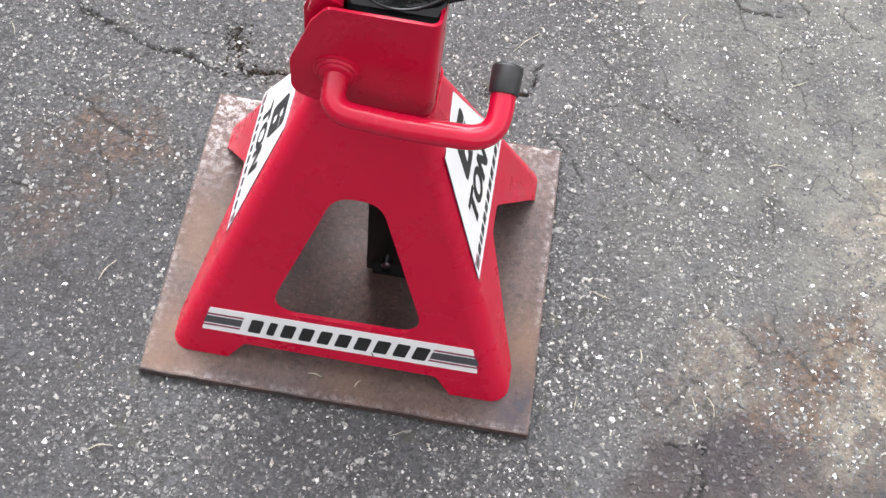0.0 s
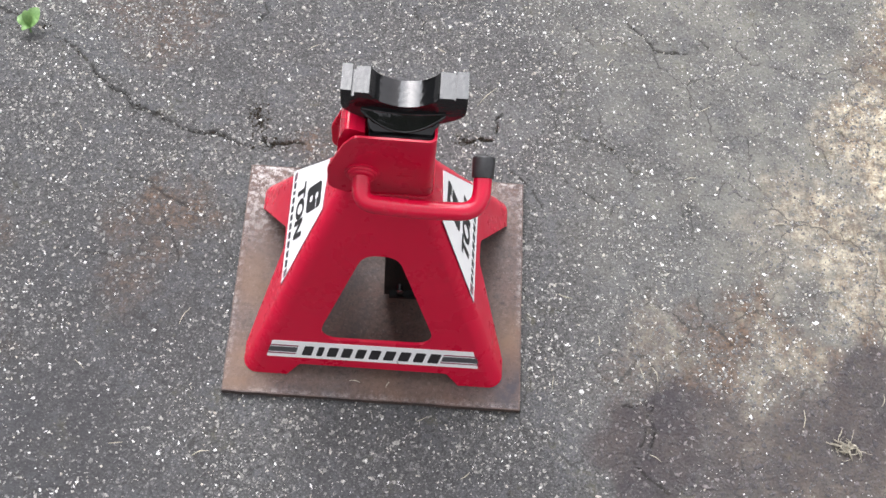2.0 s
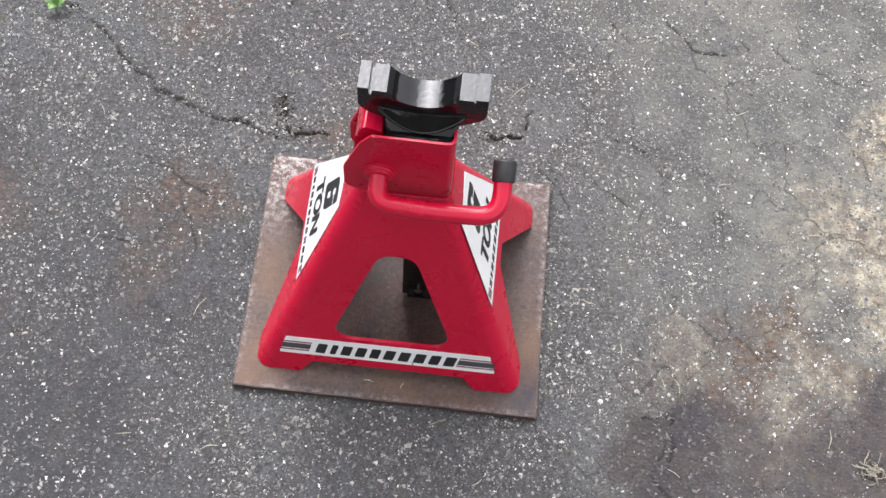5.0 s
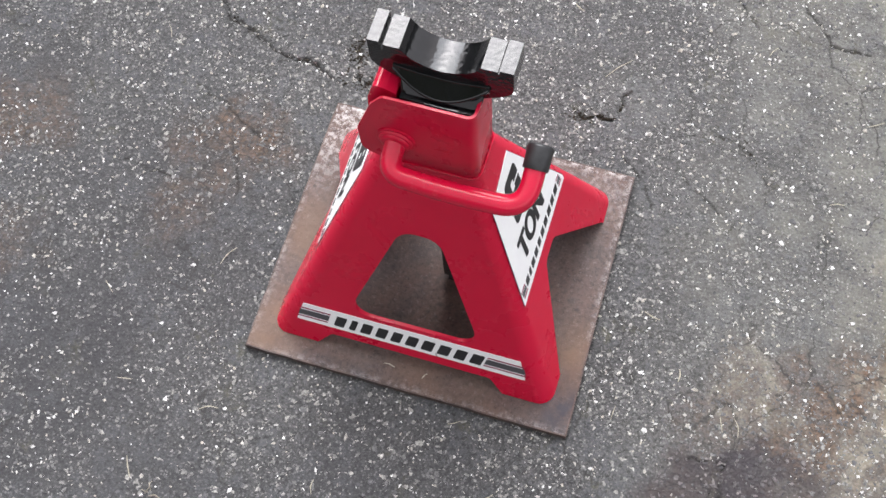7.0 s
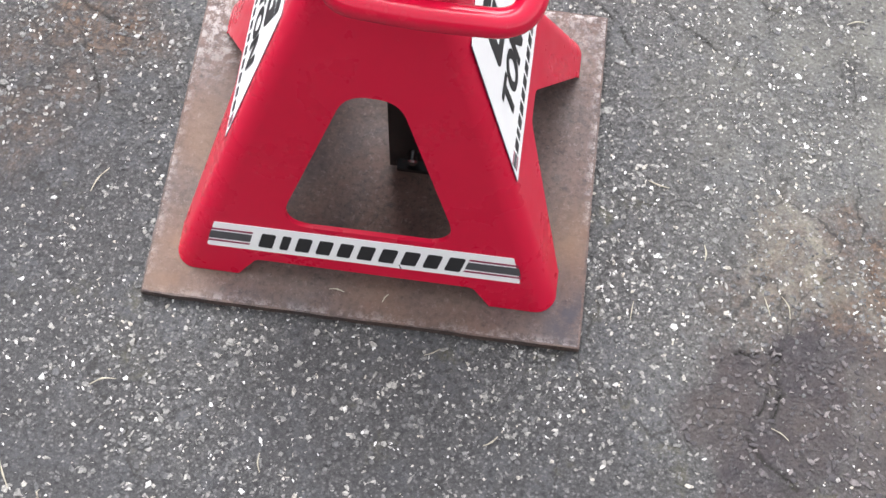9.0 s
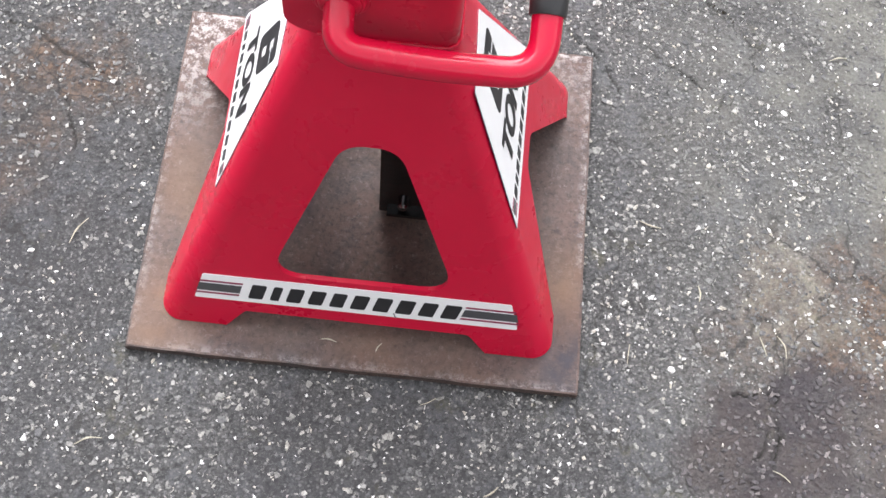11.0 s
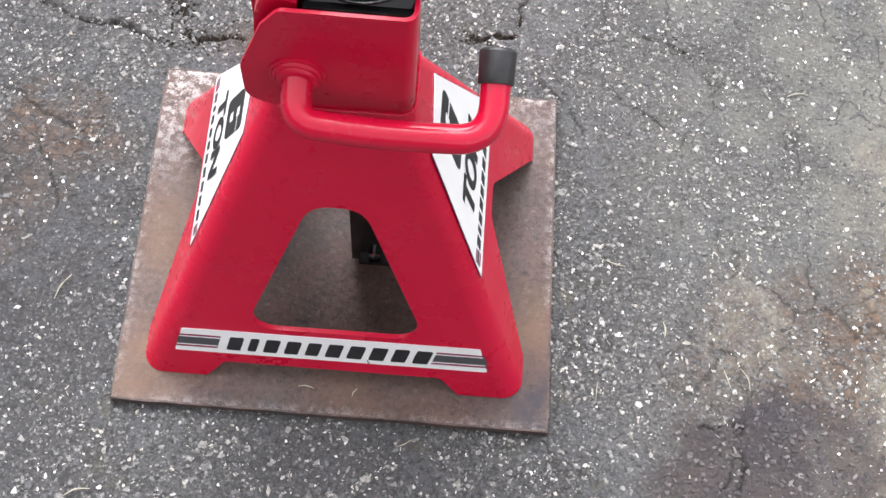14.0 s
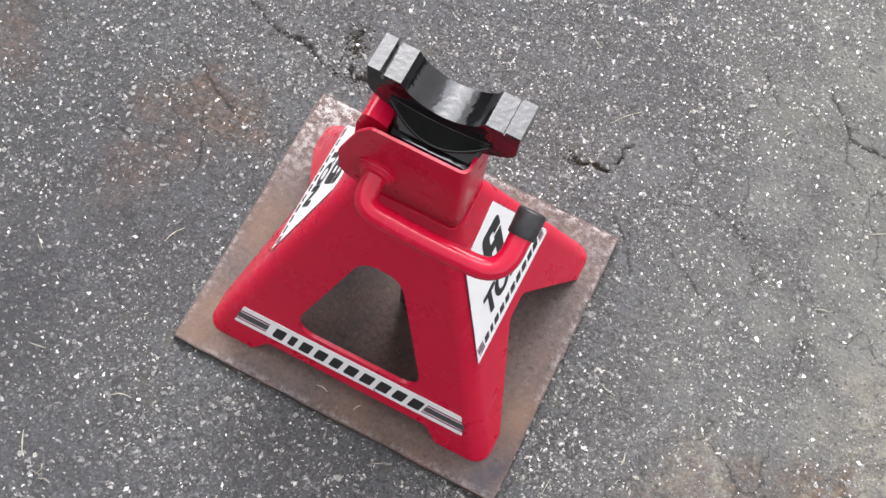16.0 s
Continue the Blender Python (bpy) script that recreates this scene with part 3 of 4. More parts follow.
def build_plate():
    outline = [(-0.1525, -0.1400), (0.1525, -0.1400), (0.1500, 0.1238), (-0.1525, 0.1240)]
    rng = random.Random(3)
    edge = []
    for (ax, ay), (bx, by) in zip(outline, outline[1:] + outline[:1]):
        for k in range(24):
            f = k / 24
            j = 0.00035 if k else 0
            edge.append((ax + (bx - ax) * f + rng.uniform(-j, j), ay + (by - ay) * f + rng.uniform(-j, j)))
    nx, ny = 48, 42
    bm = prism(edge, 0.0, 0.008, lambda u, v, w: (u, v, w))
    bmesh.ops.bevel(bm, geom=[e for e in bm.edges if abs(e.verts[0].co.z - e.verts[1].co.z) < 1e-5], offset=0.0009, segments=2, affect="EDGES")
    bm.faces.ensure_lookup_table()
    ob = part("steel_plate", bm, STEEL)
    # a fine top sheet carries the stains
    top = bmesh.new()
    pale, orange, scale = [], [], []
    vs = [[None] * (ny + 1) for _ in range(nx + 1)]
    for i in range(nx + 1):
        for j in range(ny + 1):
            f, g = i / nx, j / ny
            x, y = -0.1512 + 0.3022 * f - 0.0022 * f * g, -0.1387 + 0.2614 * g
            vs[i][j] = top.verts.new((x, y, 0.0081))
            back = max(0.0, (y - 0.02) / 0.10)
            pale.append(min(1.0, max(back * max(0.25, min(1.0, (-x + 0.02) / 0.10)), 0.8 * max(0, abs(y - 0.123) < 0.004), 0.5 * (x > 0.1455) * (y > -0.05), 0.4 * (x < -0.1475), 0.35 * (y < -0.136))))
            scale.append(max(0.0, 1.3 - 1.3 * math.hypot((x - 0.142) / 0.035, (y + 0.118) / 0.05)) + 0.7 * max(0.0, 1 - math.hypot((x + 0.07) / 0.07, (y + 0.137) / 0.012)) + 0.5 * max(0.0, 1 - math.hypot((x + 0.12) / 0.03, (y - 0.03) / 0.05)))
            orange.append(0.5 * max(0.0, 1 - math.hypot((x + 0.12) / 0.04, (y + 0.02) / 0.14)) + max(0.0, 1 - math.hypot((x + 0.135) / 0.05, (y + 0.115) / 0.07)) + max(0.0, 1 - math.hypot((x - 0.138) / 0.03, (y + 0.065) / 0.045)) + 0.6 * max(0.0, 1 - math.hypot(x / 0.14, (y + 0.125) / 0.03)) + 0.5 * max(0.0, 1 - math.hypot((x + 0.14) / 0.03, (y + 0.02) / 0.05)))
    for i in range(nx):
        for j in range(ny):
            top.faces.new((vs[i][j], vs[i + 1][j], vs[i + 1][j + 1], vs[i][j + 1]))
    me = mesh_of(top, "top_face", STEEL)
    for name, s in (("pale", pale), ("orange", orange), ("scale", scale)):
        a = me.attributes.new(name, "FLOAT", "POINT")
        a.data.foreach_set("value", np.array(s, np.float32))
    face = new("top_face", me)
    face.parent = ob
    tagged(ob, "flat square rusty steel plate lying on the asphalt", "steel plate")


build_plate()

# ---- jack stand ----
FLOOR, TOP, SLOPE = 0.0086, 0.2490, 0.36
HALF_X, HALF_Y, MID_Y, SIDE = 0.1328, 0.1098, -0.0082, {1: 0.370, -1: 0.400}


def half(z, side=1):
    return HALF_X - SIDE[side] * (z - FLOOR), HALF_Y - SLOPE * (z - FLOOR)


def section(z, inset, radius, steps=9):
    out = []
    for sx, sy, a0 in ((1, -1, -90), (1, 1, 0), (-1, 1, 90), (-1, -1, 180)):
        hx, hy = half(z, sx)
        hx, hy, r = hx - inset, hy - inset, max(0.002, radius - inset)
        for k in range(steps + 1):
            a = radians(a0 + 90 * k / steps)
            out.append((sx * (hx - r) + r * math.cos(a), MID_Y + sy * (hy - r) + r * math.sin(a), z))
    return out


def build_stand():
    stand = empty("jack_stand", (0, MID_Y, 0.0082), label="red six ton jack stand with black saddle on a rusty plate", category="jack stand")
    made = []

    def add(name, bm, material, parent=stand, label="", sharp=35):
        ob = part(name, bm, material, parent, label, sharp)
        made.append(ob)
        return ob

    # pressed steel pyramid with its arches cut out
    levels = [FLOOR + (TOP - FLOOR) * k / 6 for k in range(7)]
    shell = loft([section(z, 0, 0.0145 - 0.002 * k / 6) for k, z in enumerate(levels)])
    inner = loft([section(z, 0.0032, 0.0145 - 0.002 * k / 6) for k, z in enumerate([FLOOR - 0.01, *levels[1:-1], TOP - 0.0035])])
    arch = rounded([(-0.0590, 0.0620), (0.0625, 0.0630), (0.0185, 0.1765), (-0.0140, 0.1765)], [0.0150, 0.0150, 0.0180, 0.0180], 8)
    notch = rounded([(-0.0885, -0.02), (0.0885, -0.02), (0.0885, 0.0075), (0.0745, 0.0250), (-0.0745, 0.0250), (-0.0885, 0.0075)], [0, 0, 0, 0.006, 0.006, 0], 5)
    side = rounded([(0.0770, -0.02), (0.0770, 0.0105), (0.0120, 0.1000), (-0.0120, 0.1000), (-0.0770, 0.0105), (-0.0770, -0.02)], [0, 0, 0.009, 0.009, 0, 0], 5)
    cuts = [inner,
            prism(arch, -0.2, 0.2, lambda u, v, w: (u, MID_Y + w, v)),
            prism(notch, -0.2, 0.2, lambda u, v, w: (u, MID_Y + w, v)),
            prism(side, -0.2, 0.2, lambda u, v, w: (w, MID_Y + u, v))]
    weighted(add("base_shell", carved(shell, cuts), RED, label="red painted pressed steel pyramid base with arched openings", sharp=28))

    # neck housing: a channel open on one side, with rounded ears for the pivot
    def channel(x0, x1, y0, y1, r):
        pts = [(x0, y0), (x1, y0), (x1, y1), (x0, y1)]
        return rounded(pts, [0, r, r, 0], 6)
    outer = prism(channel(-0.06, 0.0445, -0.0300, 0.0140, 0.0065), 0.2470, 0.3415, lambda u, v, w: (u, v, w))
    hollow = prism(channel(-0.08, 0.0423, -0.0279, 0.0119, 0.005), 0.2300, 0.3600, lambda u, v, w: (u, v, w))
    ear = rounded([(0.060, 0.240), (0.060, 0.3410), (-0.0235, 0.3410), (-0.0330, 0.3270), (-0.0470, 0.2870), (-0.0470, 0.2540), (-0.0300, 0.2470), (-0.0280, 0.240)], [0, 0, 0.006, 0.008, 0.016, 0.018, 0.004, 0], 7)
    keep = prism(ear, -0.1, 0.1, lambda u, v, w: (u, w, v))
    neck = carved(carved(outer, [hollow]), [keep], "INTERSECT")
    weighted(add("neck_housing", neck, RED, label="red folded steel neck housing", sharp=28))
    bead = bends([(-0.030, -0.0312, 0.2485), (0.040, -0.0312, 0.2485), (0.0455, -0.026, 0.2485), (0.0455, 0.010, 0.2485), (0.040, 0.0150, 0.2485), (-0.030, 0.0150, 0.2485)], [0.005] * 4, 5)
    fine = []
    for a, b in zip(bead, bead[1:]):
        n = max(1, round((b - a).length / 0.0015))
        fine += [a.lerp(b, k / n) for k in range(n)]
    add("weld_bead", tube(fine + [bead[-1]], lambda f: 0.0009 + 0.00012 * math.sin(f * 190), 8), RED)
    # pawl between the ears
    pawl = rounded([(-0.0170, 0.262), (-0.0150, 0.3370), (-0.0225, 0.3405), (-0.0315, 0.3425), (-0.0372, 0.325), (-0.0405, 0.285), (-0.034, 0.262)], [0.004, 0.003, 0.004, 0.006, 0.02, 0.015, 0.008], 6)
    add("pawl", bevelled(prism(pawl, -0.0225, 0.0065, lambda u, v, w: (u, w, v)), 0.0028, 3), RED_GLOSS, label="glossy red locking pawl", sharp=75)
    weighted(made[-1])
    boss = loft([[(-0.0172 + r * math.cos(a), y, 0.2835 + r * math.sin(a)) for a in [k * math.tau / 28 for k in range(28)]]
                              for r, y in ((0.0150, -0.0290), (0.0150, -0.0312), (0.0138, -0.0318), (0.0132, -0.0316), (0.0128, -0.0332), (0.0118, -0.0338), (0.0112, -0.0336), (0.0106, -0.0350), (0.0092, -0.0355))])
    add("pivot_boss", boss, RED, sharp=60)

    # handle
    path = bends([(-0.0172, -0.0300, 0.2830), (-0.0165, -0.0545, 0.2750), (0.0300, -0.0555, 0.2710), (0.0870, -0.0535, 0.2700), (0.0868, -0.0100, 0.2880)], [0.0190, 0.02, 0.0200], 10)
    handle = add("handle", tube(path, 0.0081, 24), RED_GLOSS, label="bent red round bar release handle")
    d = Vector((0, 0.0435, 0.0190)).normalized()
    foot = Vector((0.0868, -0.0260, 0.2812))
    cap = tube([foot + d * s for s in (0, 0.0006, 0.009, 0.0168, 0.0183, 0.0192)], lambda f: (0.0092, 0.0097, 0.0098, 0.0101, 0.0097, 0.0080)[round(f * 5)], 28)
    add("grip_cap", cap, RUBBER, handle, "black rubber end cap", 50)

    # ratchet column
    teeth = [(0.0420, 0.0165), (0.0420, 0.3380), (-0.0120, 0.3380), (-0.0120, 0.3300)]
    z = 0.3250
    while z > 0.19:
        teeth += [(-0.0080, z), (0.0045, z - 0.0030), (-0.0060, z - 0.0190)]
        z -= 0.0210
    teeth += [(0.0050, z - 0.004), (0.0050, 0.0165)]
    column = add("ratchet_column", bevelled(prism(teeth, -0.0250, 0.0080, lambda u, v, w: (u, w, v)), 0.0010, 2), BLACK, label="black cast ratchet column with teeth")
    add("stop_pin", tube([(0.0215, -0.0235, 0.0330), (0.0215, -0.0285, 0.0330), (0.0215, -0.0300, 0.0330)], lambda f: 0.0042 if f < 0.8 else 0.0026, 16), BOLT, column, "bright steel stop pin")
    add("stop_bar", box(0.0105, 0.0400, -0.0290, -0.0245, 0.0170, 0.0210), BLACK, column)

    # saddle
    cx = 0.0152
    dip = [(0.0335 * math.sin(a), 0.3962 - 0.0335 * math.cos(a)) for a in [radians(-57 + 114 * k / 18) for k in range(19)]]
    bowl = [(0.0510, 0.3620), (0.0506, 0.3580), (0.0492, 0.3545), (0.0462, 0.3508), (0.0415, 0.3472), (0.0355, 0.3437), (0.0290, 0.3400), (0.0150, 0.3375), (0.0, 0.3370)]
    top = [(-0.0510, 0.3820), (-0.0426, 0.3820), (-0.0422, 0.3740), (-0.0402, 0.3740), (-0.0398, 0.3795), (-0.0283, 0.3795)] + dip[1:-1] + [(0.0283, 0.3795), (0.0400, 0.3795), (0.0402, 0.3775), (0.0410, 0.3775), (0.0413, 0.3815), (0.0510, 0.3815)]
    outline = top + bowl + [(-u, v) for u, v in bowl[-2::-1]]
    crown = prism(outline, -0.0112, 0.0140, lambda u, v, w: (cx + u, w, v))
    saddle = weighted(add("saddle", bevelled(crown, 0.0006, 2, 40), BLACK, label="glossy black cast iron curved saddle", sharp=40))
    # the apron swells out from the hollow to a thin lip over the neck
    columns = []
    for k in range(29):
        u = -0.0345 + 0.069 * k / 28
        c = math.cos(u / 0.0345 * math.pi / 2)
        y, z, edge = -0.0118 - 0.0100 * c ** 0.8, 0.3545 - 0.0135 * c, 0.3585 - 0.0045 * c
        columns.append([(cx + u, 0.0, edge), (cx + u, -0.0100, edge), (cx + u, -0.0117, edge - 0.0010), (cx + u, -0.0117 + 0.30 * (y + 0.0117), 0.52 * edge + 0.48 * z), (cx + u, y + 0.0008, z + 0.0012), (cx + u, y, z),
                        (cx + u, y + 0.0006, z - 0.0012), (cx + u, y + 0.0030, z - 0.0030), (cx + u, 0.0, z - 0.0050)])
    add("apron", loft(columns), BLACK, saddle, sharp=50)
    add("lower_lip", tube([column[5] for column in columns], 0.0010, 10), BLACK, saddle)
    add("upper_lip", tube([column[2] for column in columns], 0.0008, 10), BLACK, saddle)

    def ring(z, x0, x1, y0, y1):
        return [(cx + u, v, z) for u, v in rounded([(x0, y0), (x1, y0), (x1, y1), (x0, y1)], [0.006] * 4, 4)]
    hub = loft([ring(0.3290, -0.0275, 0.0275, -0.0262, 0.0080), ring(0.3335, -0.0280, 0.0285, -0.0255, 0.0085), ring(0.3405, -0.0300, 0.0300, -0.0180, 0.0110), ring(0.3430, -0.0300, 0.0300, -0.0130, 0.0110)])
    add("hub", hub, BLACK, saddle)

    # decals
    norm = math.hypot(1, SLOPE)

    def on_front(u, v, w):
        """u across, v the height, w out of the panel."""
        hx, hy = half(v)
        return (u, MID_Y - hy - w / norm, v + w * SLOPE / norm)

    def on_side(sign):
        def at(u, s, w):
            lean = math.hypot(1, SIDE[sign])
            u, s = (u, s) if sign > 0 else (u - 0.008, s - 0.008)  # this decal sits a little lower
            z = 0.1150 + s / lean
            hx, hy = half(z, sign)
            return (sign * (hx + w / lean), MID_Y + sign * u, z + w * SIDE[sign] / lean)
        return at

    white = rounded([(-0.1076, 0.0345), (0.1062, 0.0360), (0.0993, 0.0592), (-0.1010, 0.0572)], [0.0012] * 4, 3)
    decal = add("front_decal", prism(white, 0.0002, 0.0006, on_front), WHITE, label="white front decal with dark lettering bars and stripes")

    def line(a):  # the decal leans a little across the panel
        return 0.0345 + 0.0228 * a

    for x0, x1, lean in ((-0.1046, -0.0765, -1), (0.0690, 0.1045, 1)):
        for lo, hi, ink in ((0.21, 0.27, MAROON), (0.33, 0.63, GREY_INK), (0.69, 0.75, MAROON)):
            pts = []
            for a, end in ((lo, 0), (lo, 1), (hi, 1), (hi, 0)):
                x = (x0, x1)[end]
                slant = 0.0066 * (a - 0.5)
                outer_end = (end == 0) == (lean < 0)
                x += (-lean * slant if outer_end else slant * 0.9)
                pts.append((x, line(a) + 0.0017 * (x + 0.106) / 0.212))
            add("stripe", prism(pts, 0.0005, 0.0009, on_front), ink, decal)
    widths = [1.0, 0.62, 1.0, 1.0, 0.95, 1.05, 1.08, 1.1, 1.05, 1.12]
    x, gap = -0.0705, 0.0046
    unit = (0.1370 - 9 * gap) / sum(widths)
    for w in widths:
        x1 = x + w * unit
        lo, hi = 0.0388 + 0.0012 * (x + 0.07) / 0.14, 0.0518 + 0.0012 * (x + 0.07) / 0.14
        pts = [(x - 0.0018, lo), (x1 - 0.0018, lo), (x1 + 0.0018, hi), (x + 0.0018, hi)]
        add("lettering_bar", prism(rounded(pts, [0.0012] * 4, 3), 0.0005, 0.0009, on_front), INK, decal)
        x = x1 + gap

    add("scuff", prism([(0.0250, 0.0352), (0.0258, 0.0352), (0.0240, 0.0392), (0.0234, 0.0392)], 0.0005, 0.0009, on_front), INK, decal, "short dark scuff")

    for sign in (1, -1):
        at = on_side(sign)
        shape = [(-0.0615, 0.0), (0.0615, 0.0), (0.0620, 0.005), (0.0207, 0.1145), (-0.0285, 0.1070)]
        shape = shape if sign > 0 else [(-u, s) for u, s in shape][::-1]
        back = at
        edge = [(u * 1.004 + (0.0003 if u > 0 else -0.0003), s * 1.003 - 0.0003) for u, s in shape]
        side_decal = add("side_decal", prism(edge, 0.0001, 0.0004, lambda u, s, w: back(u, s, w)), NAVY, label="white tapered side decal with black capacity lettering")
        add("white_field", prism(shape, 0.0003, 0.0007, lambda u, s, w: back(u, s, w)), WHITE, side_decal)

        def slanted(points, radii):
            return [(-0.0160 + 0.0275 * a + 0.0095 * b, 0.0575 + 0.0420 * b) for a, b in rounded(points, radii, 4)]
        six = prism(slanted([(0, 0), (1, 0), (1, 1), (0, 1)], [0.16] * 4), 0.0006, 0.0010, at)
        eye = prism(slanted([(0.38, 0.19), (0.62, 0.19), (0.62, 0.42), (0.38, 0.42)], [0.04] * 4), -0.002, 0.004, at)
        slot = prism(slanted([(0.38, 0.60), (0.62, 0.60), (0.62, 0.66), (1.2, 0.66), (1.2, 0.72), (0.62, 0.72), (0.62, 0.81), (0.38, 0.81)], [0.04] + [0] * 6 + [0.04]), -0.002, 0.004, at)
        add("capacity_text", carved(six, [eye, slot]), INK, side_decal)
        for words, size, cu, s0, wide, bold in (("TON", 0.0335, -0.0035, 0.0255, 0.80, 0.0012),):
            font = bpy.data.curves.new("lettering", "FONT")
            font.body, font.size, font.align_x, font.shear, font.offset, font.extrude = words, size, "CENTER", 0.25, size * 0.014, 0.0
            tmp = new("work", font)
            graph = bpy.context.evaluated_depsgraph_get()
            graph.update()
            bm = bmesh.new()
            flat = bpy.data.meshes.new_from_object(tmp.evaluated_get(graph))
            bpy.data.objects.remove(tmp)
            for k in range(7):  # a bold face: the letter laid over itself a little to each side
                known = len(bm.verts)
                bm.from_mesh(flat)
                bm.verts.ensure_lookup_table()
                for v in bm.verts[known:]:
                    v.co = back(v.co.x * wide + cu + bold * (k / 3 - 1), v.co.y + s0 + 0.3 * bold * ((k % 3) - 1), 0.00095 + 0.00003 * k)
            add("capacity_text", bm, INK, side_decal)
        x = -0.0455
        u1 = (0.0930 - 9 * 0.0030) / sum(widths)
        for w in widths:
            pts = [(x - 0.0008, 0.0066), (x + w * u1 - 0.0008, 0.0066), (x + w * u1 + 0.0010, 0.0136), (x + 0.0010, 0.0136)]
            add("lettering_bar", prism(pts, 0.0006, 0.00095, lambda u, s, w2: back(u, s, w2)), INK, side_decal)
            x += w * u1 + 0.0030
        for x0, x1 in ((-0.0570, -0.0480), (0.0500, 0.0570)):
            for lo, hi, ink in ((0.0048, 0.0062, MAROON), (0.0075, 0.0118, GREY_INK), (0.0130, 0.0144, MAROON)):
                add("stripe", prism([(x0, lo), (x1, lo), (x1 + 0.0005, hi), (x0 + 0.0005, hi)], 0.0006, 0.00095, lambda u, s, w: back(u, s, w)), ink, side_decal)
    # the parts were made in world places: carry them over to the stand's base
    for ob in made:
        if ob.parent == stand:
            ob.matrix_parent_inverse = Matrix.Translation(stand.location).inverted()


build_stand()

# ---- plants and litter ----


def blade(points, width, lift=0.0006):
    """A thin flattened straw along points on the ground."""
    pts = [Vector((x, y, z + lift)) for x, y, z in points]
    return tube(bends(pts, [0.004] * max(0, len(pts) - 2), 4) if len(pts) > 2 else pts, lambda f: width * (1 - 0.5 * abs(2 * f - 1)), 6)


STRAWS = [(0.449, -0.126, 0.020, 85), (0.106, 0.240, 0.034, 50), (0.199, -0.006, 0.016, -15), (-0.201, -0.059, 0.022, 65), (0.281, -0.089, 0.014, 110), (0.294, -0.088, 0.017, 112), (0.187, -0.105, 0.014, 85), (0.293, -0.179, 0.014, -30), (0.053, -0.154, 0.012, 30),
          (-0.165, -0.205, 0.018, 20), (0.340, 0.150, 0.014, 15), (0.535, -0.10, 0.014, 75), (-0.30, -0.12, 0.015, 140), (-0.05, -0.245, 0.013, 100),
          (0.10, -0.21, 0.012, 40), (0.235, -0.055, 0.012, 95), (-0.25, -0.20, 0.014, 10), (0.36, 0.245, 0.018, 30), (-0.35, 0.16, 0.016, 120),
          (0.25, 0.30, 0.013, 60), (-0.10, 0.29, 0.015, 35), (0.05, 0.30, 0.012, 150), (0.44, 0.10, 0.014, 5), (-0.215, -0.275, 0.020, 120)]
ON_PLATE = [(-0.018, -0.1215, 0.011, 175), (0.016, -0.1225, 0.007, 60)]
rng_s = random.Random(21)
for sx, sy, length, turn, base_z in [(*row, 0.0) for row in STRAWS] + [(*row, 0.0078) for row in ON_PLATE]:
    a = radians(turn)
    bend = rng_s.uniform(-0.15, 0.15) * length
    p = [(-0.5 * length, 0, base_z + 0.0010), (0, bend, base_z + 0.0016), (0.5 * length, 0, base_z + 0.0010)]
    p = [(sx + u * math.cos(a) - v * math.sin(a), sy + u * math.sin(a) + v * math.cos(a), z) for u, v, z in p]
    tagged(part("dry_straw", blade(p, rng_s.uniform(0.00045, 0.0008)), STRAW), "thin pale dry grass straw lying on the " + ("steel plate" if base_z else "asphalt"), "straw", "loose straws")


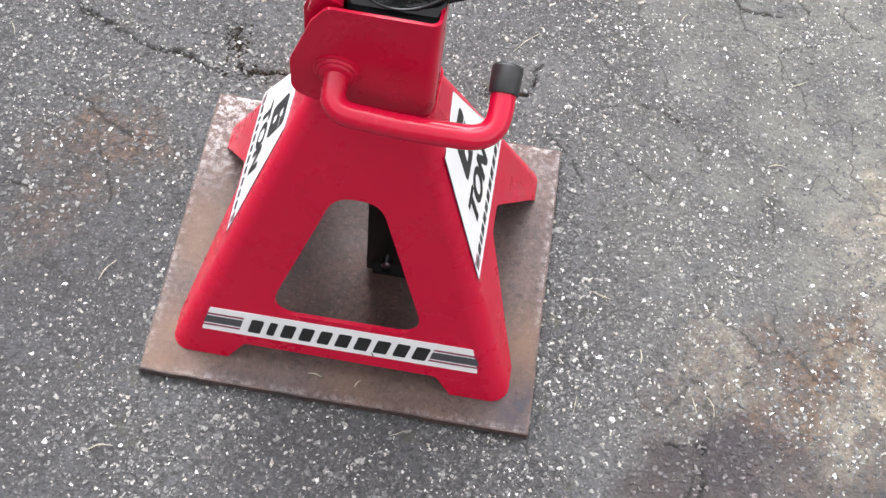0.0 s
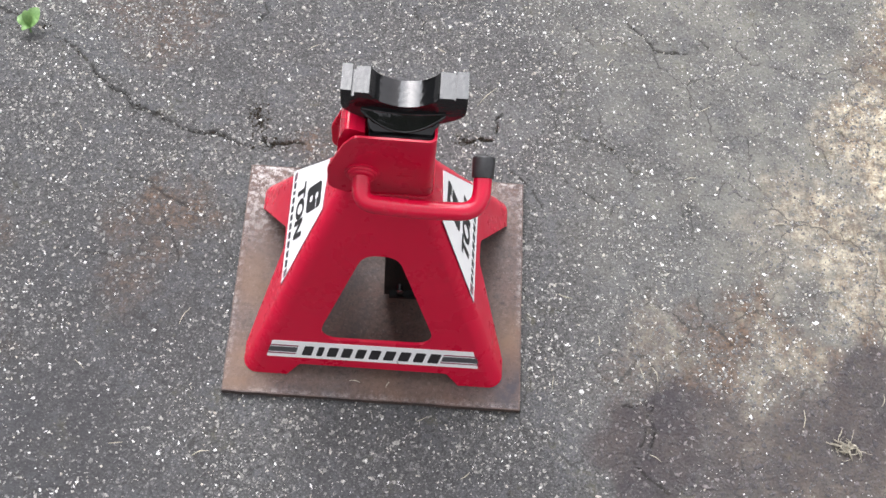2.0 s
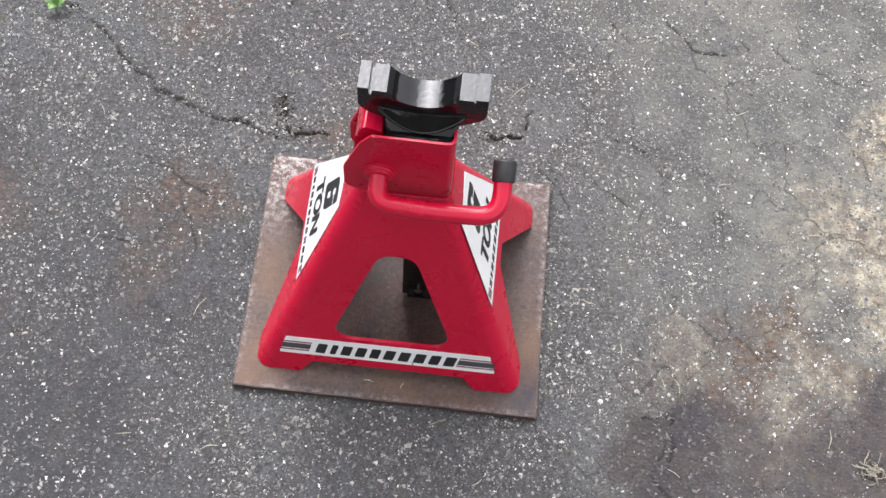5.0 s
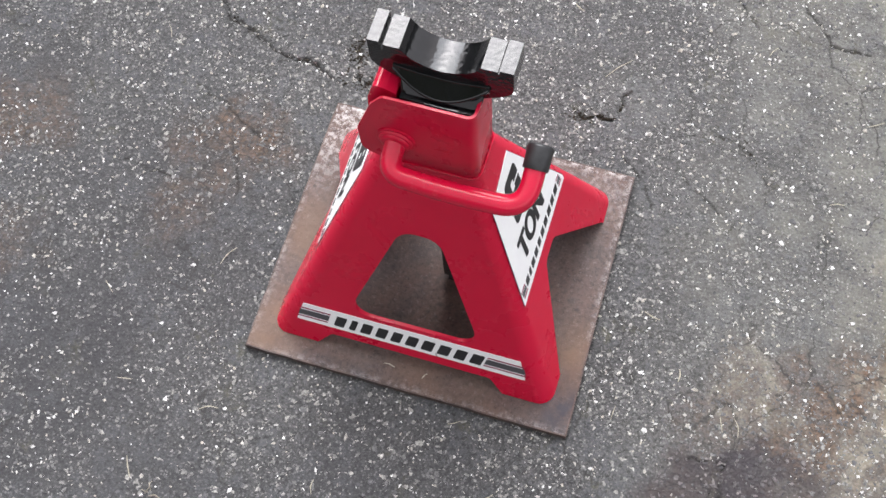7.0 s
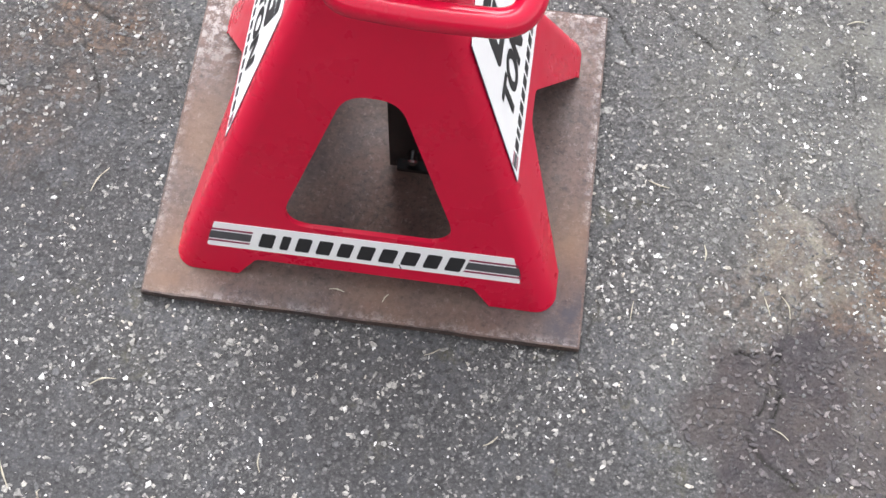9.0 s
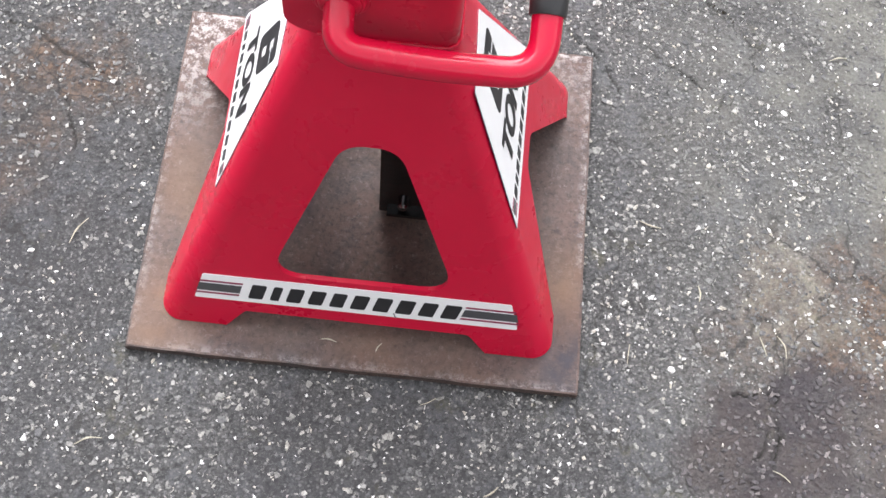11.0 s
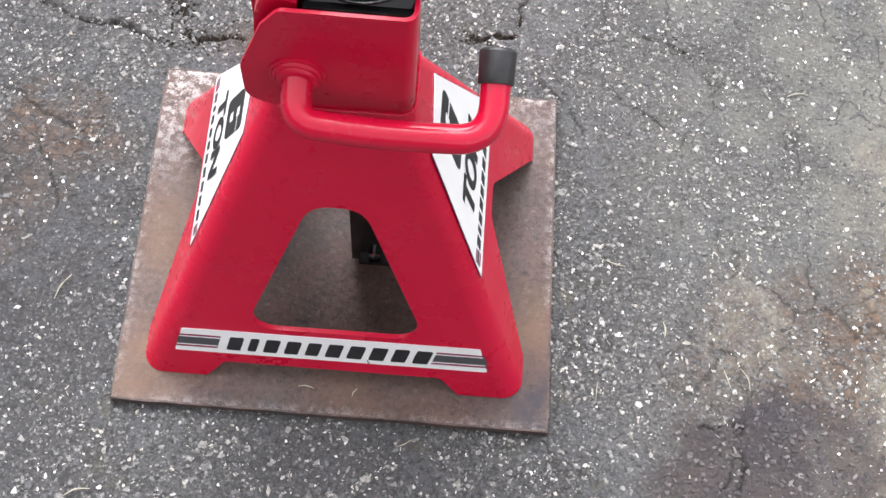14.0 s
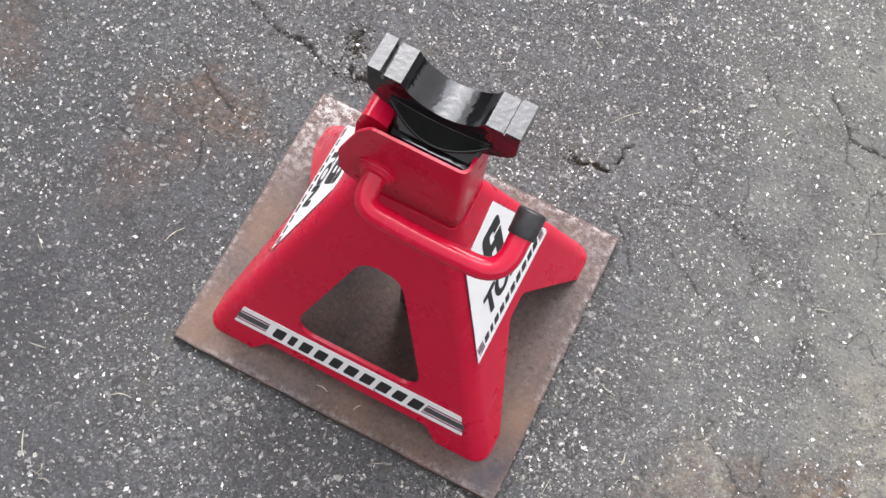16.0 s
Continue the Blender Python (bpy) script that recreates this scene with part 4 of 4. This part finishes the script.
def leaf(length, width, curl, turn, rise, place):
    bm = bmesh.new()
    rows = []
    n = 8
    for k in range(n + 1):
        f = k / n
        w = width * math.sin(math.pi * min(1, f * 0.93 + 0.05)) ** 0.75
        lift = rise * f + curl * math.sin(math.pi * f)
        rows.append([(length * f, s * w, lift + 0.25 * abs(s) * w, ) for s in (-1, -0.5, 0, 0.5, 1)])
    vs = {}
    for side in (0, 1):
        for k, row in enumerate(rows):
            for j, (x, y, z) in enumerate(row):
                c, s = math.cos(turn), math.sin(turn)
                vs[side, k, j] = bm.verts.new((place[0] + x * c - y * s, place[1] + x * s + y * c, place[2] + z - 0.0004 * side))
    for side in (0, 1):
        for k in range(n):
            for j in range(4):
                bm.faces.new((vs[side, k, j], vs[side, k + 1, j], vs[side, k + 1, j + 1], vs[side, k, j + 1]))
    rim = [(k, 0) for k in range(n + 1)] + [(n, j) for j in range(1, 5)] + [(k, 4) for k in range(n - 1, -1, -1)] + [(0, j) for j in (3, 2, 1)]
    for (a, b), (c, d) in zip(rim, rim[1:] + rim[:1]):
        bm.faces.new((vs[0, a, b], vs[0, c, d], vs[1, c, d], vs[1, a, b]))
    return bm


def build_seedling():
    base = empty("weed_seedling", (-0.4285, 0.2820, 0), label="small bright green weed seedling growing from a crack", category="weed")
    obs = [part("stem", tube([(-0.4285, 0.2820, -0.004), (-0.4282, 0.2828, 0.006), (-0.428, 0.2845, 0.010)], 0.0009, 8), LEAF, base)]
    for length, width, turn, rise in ((0.020, 0.0085, 62, 0.014), (0.015, 0.0075, 150, 0.009), (0.013, 0.006, 25, 0.010), (0.012, 0.0055, 110, 0.016), (0.011, 0.004, 235, 0.005)):
        obs.append(part("leaf", leaf(length, width, 0.003, radians(turn), rise, (-0.428, 0.284, 0.008)), LEAF, base))
    for ob in obs:
        ob.matrix_parent_inverse = Matrix.Translation(base.location).inverted()


build_seedling()


def build_tuft(name, place, count, reach, seed, material, label, category):
    """A matted tuft of dry stems: bent stems lying over one another."""
    rng = random.Random(seed)
    base = empty(name, (*place, 0), label=label, category=category)
    obs = []
    for _ in range(count):
        a, l = rng.uniform(0, math.tau), reach * rng.uniform(0.5, 1.0)
        px, py = place[0] + 0.42 * reach * rng.gauss(0, 0.6), place[1] + 0.25 * reach * rng.gauss(0, 0.6)
        pts = []
        for k in range(6):
            pts.append((px, py, 0.0012 + rng.uniform(0, 0.006) * (1 - abs(2 * k / 5 - 1))))
            a += rng.gauss(0, 0.42)
            px, py = px + l / 5 * math.cos(a), py + 0.8 * l / 5 * math.sin(a)
        obs.append(part("stem", blade(pts, rng.uniform(0.0004, 0.0011)), material, base))
    for ob in obs:
        ob.matrix_parent_inverse = Matrix.Translation(base.location).inverted()


build_tuft("dried_weed", (0.493, -0.156), 30, 0.022, 5, DRY, "matted dry grey weed lying on the dark stain", "dried weed")
build_tuft("grass_sprig", (-0.192, -0.293), 4, 0.015, 9, DRY, "small curled pale grass sprig on the asphalt", "grass sprig")
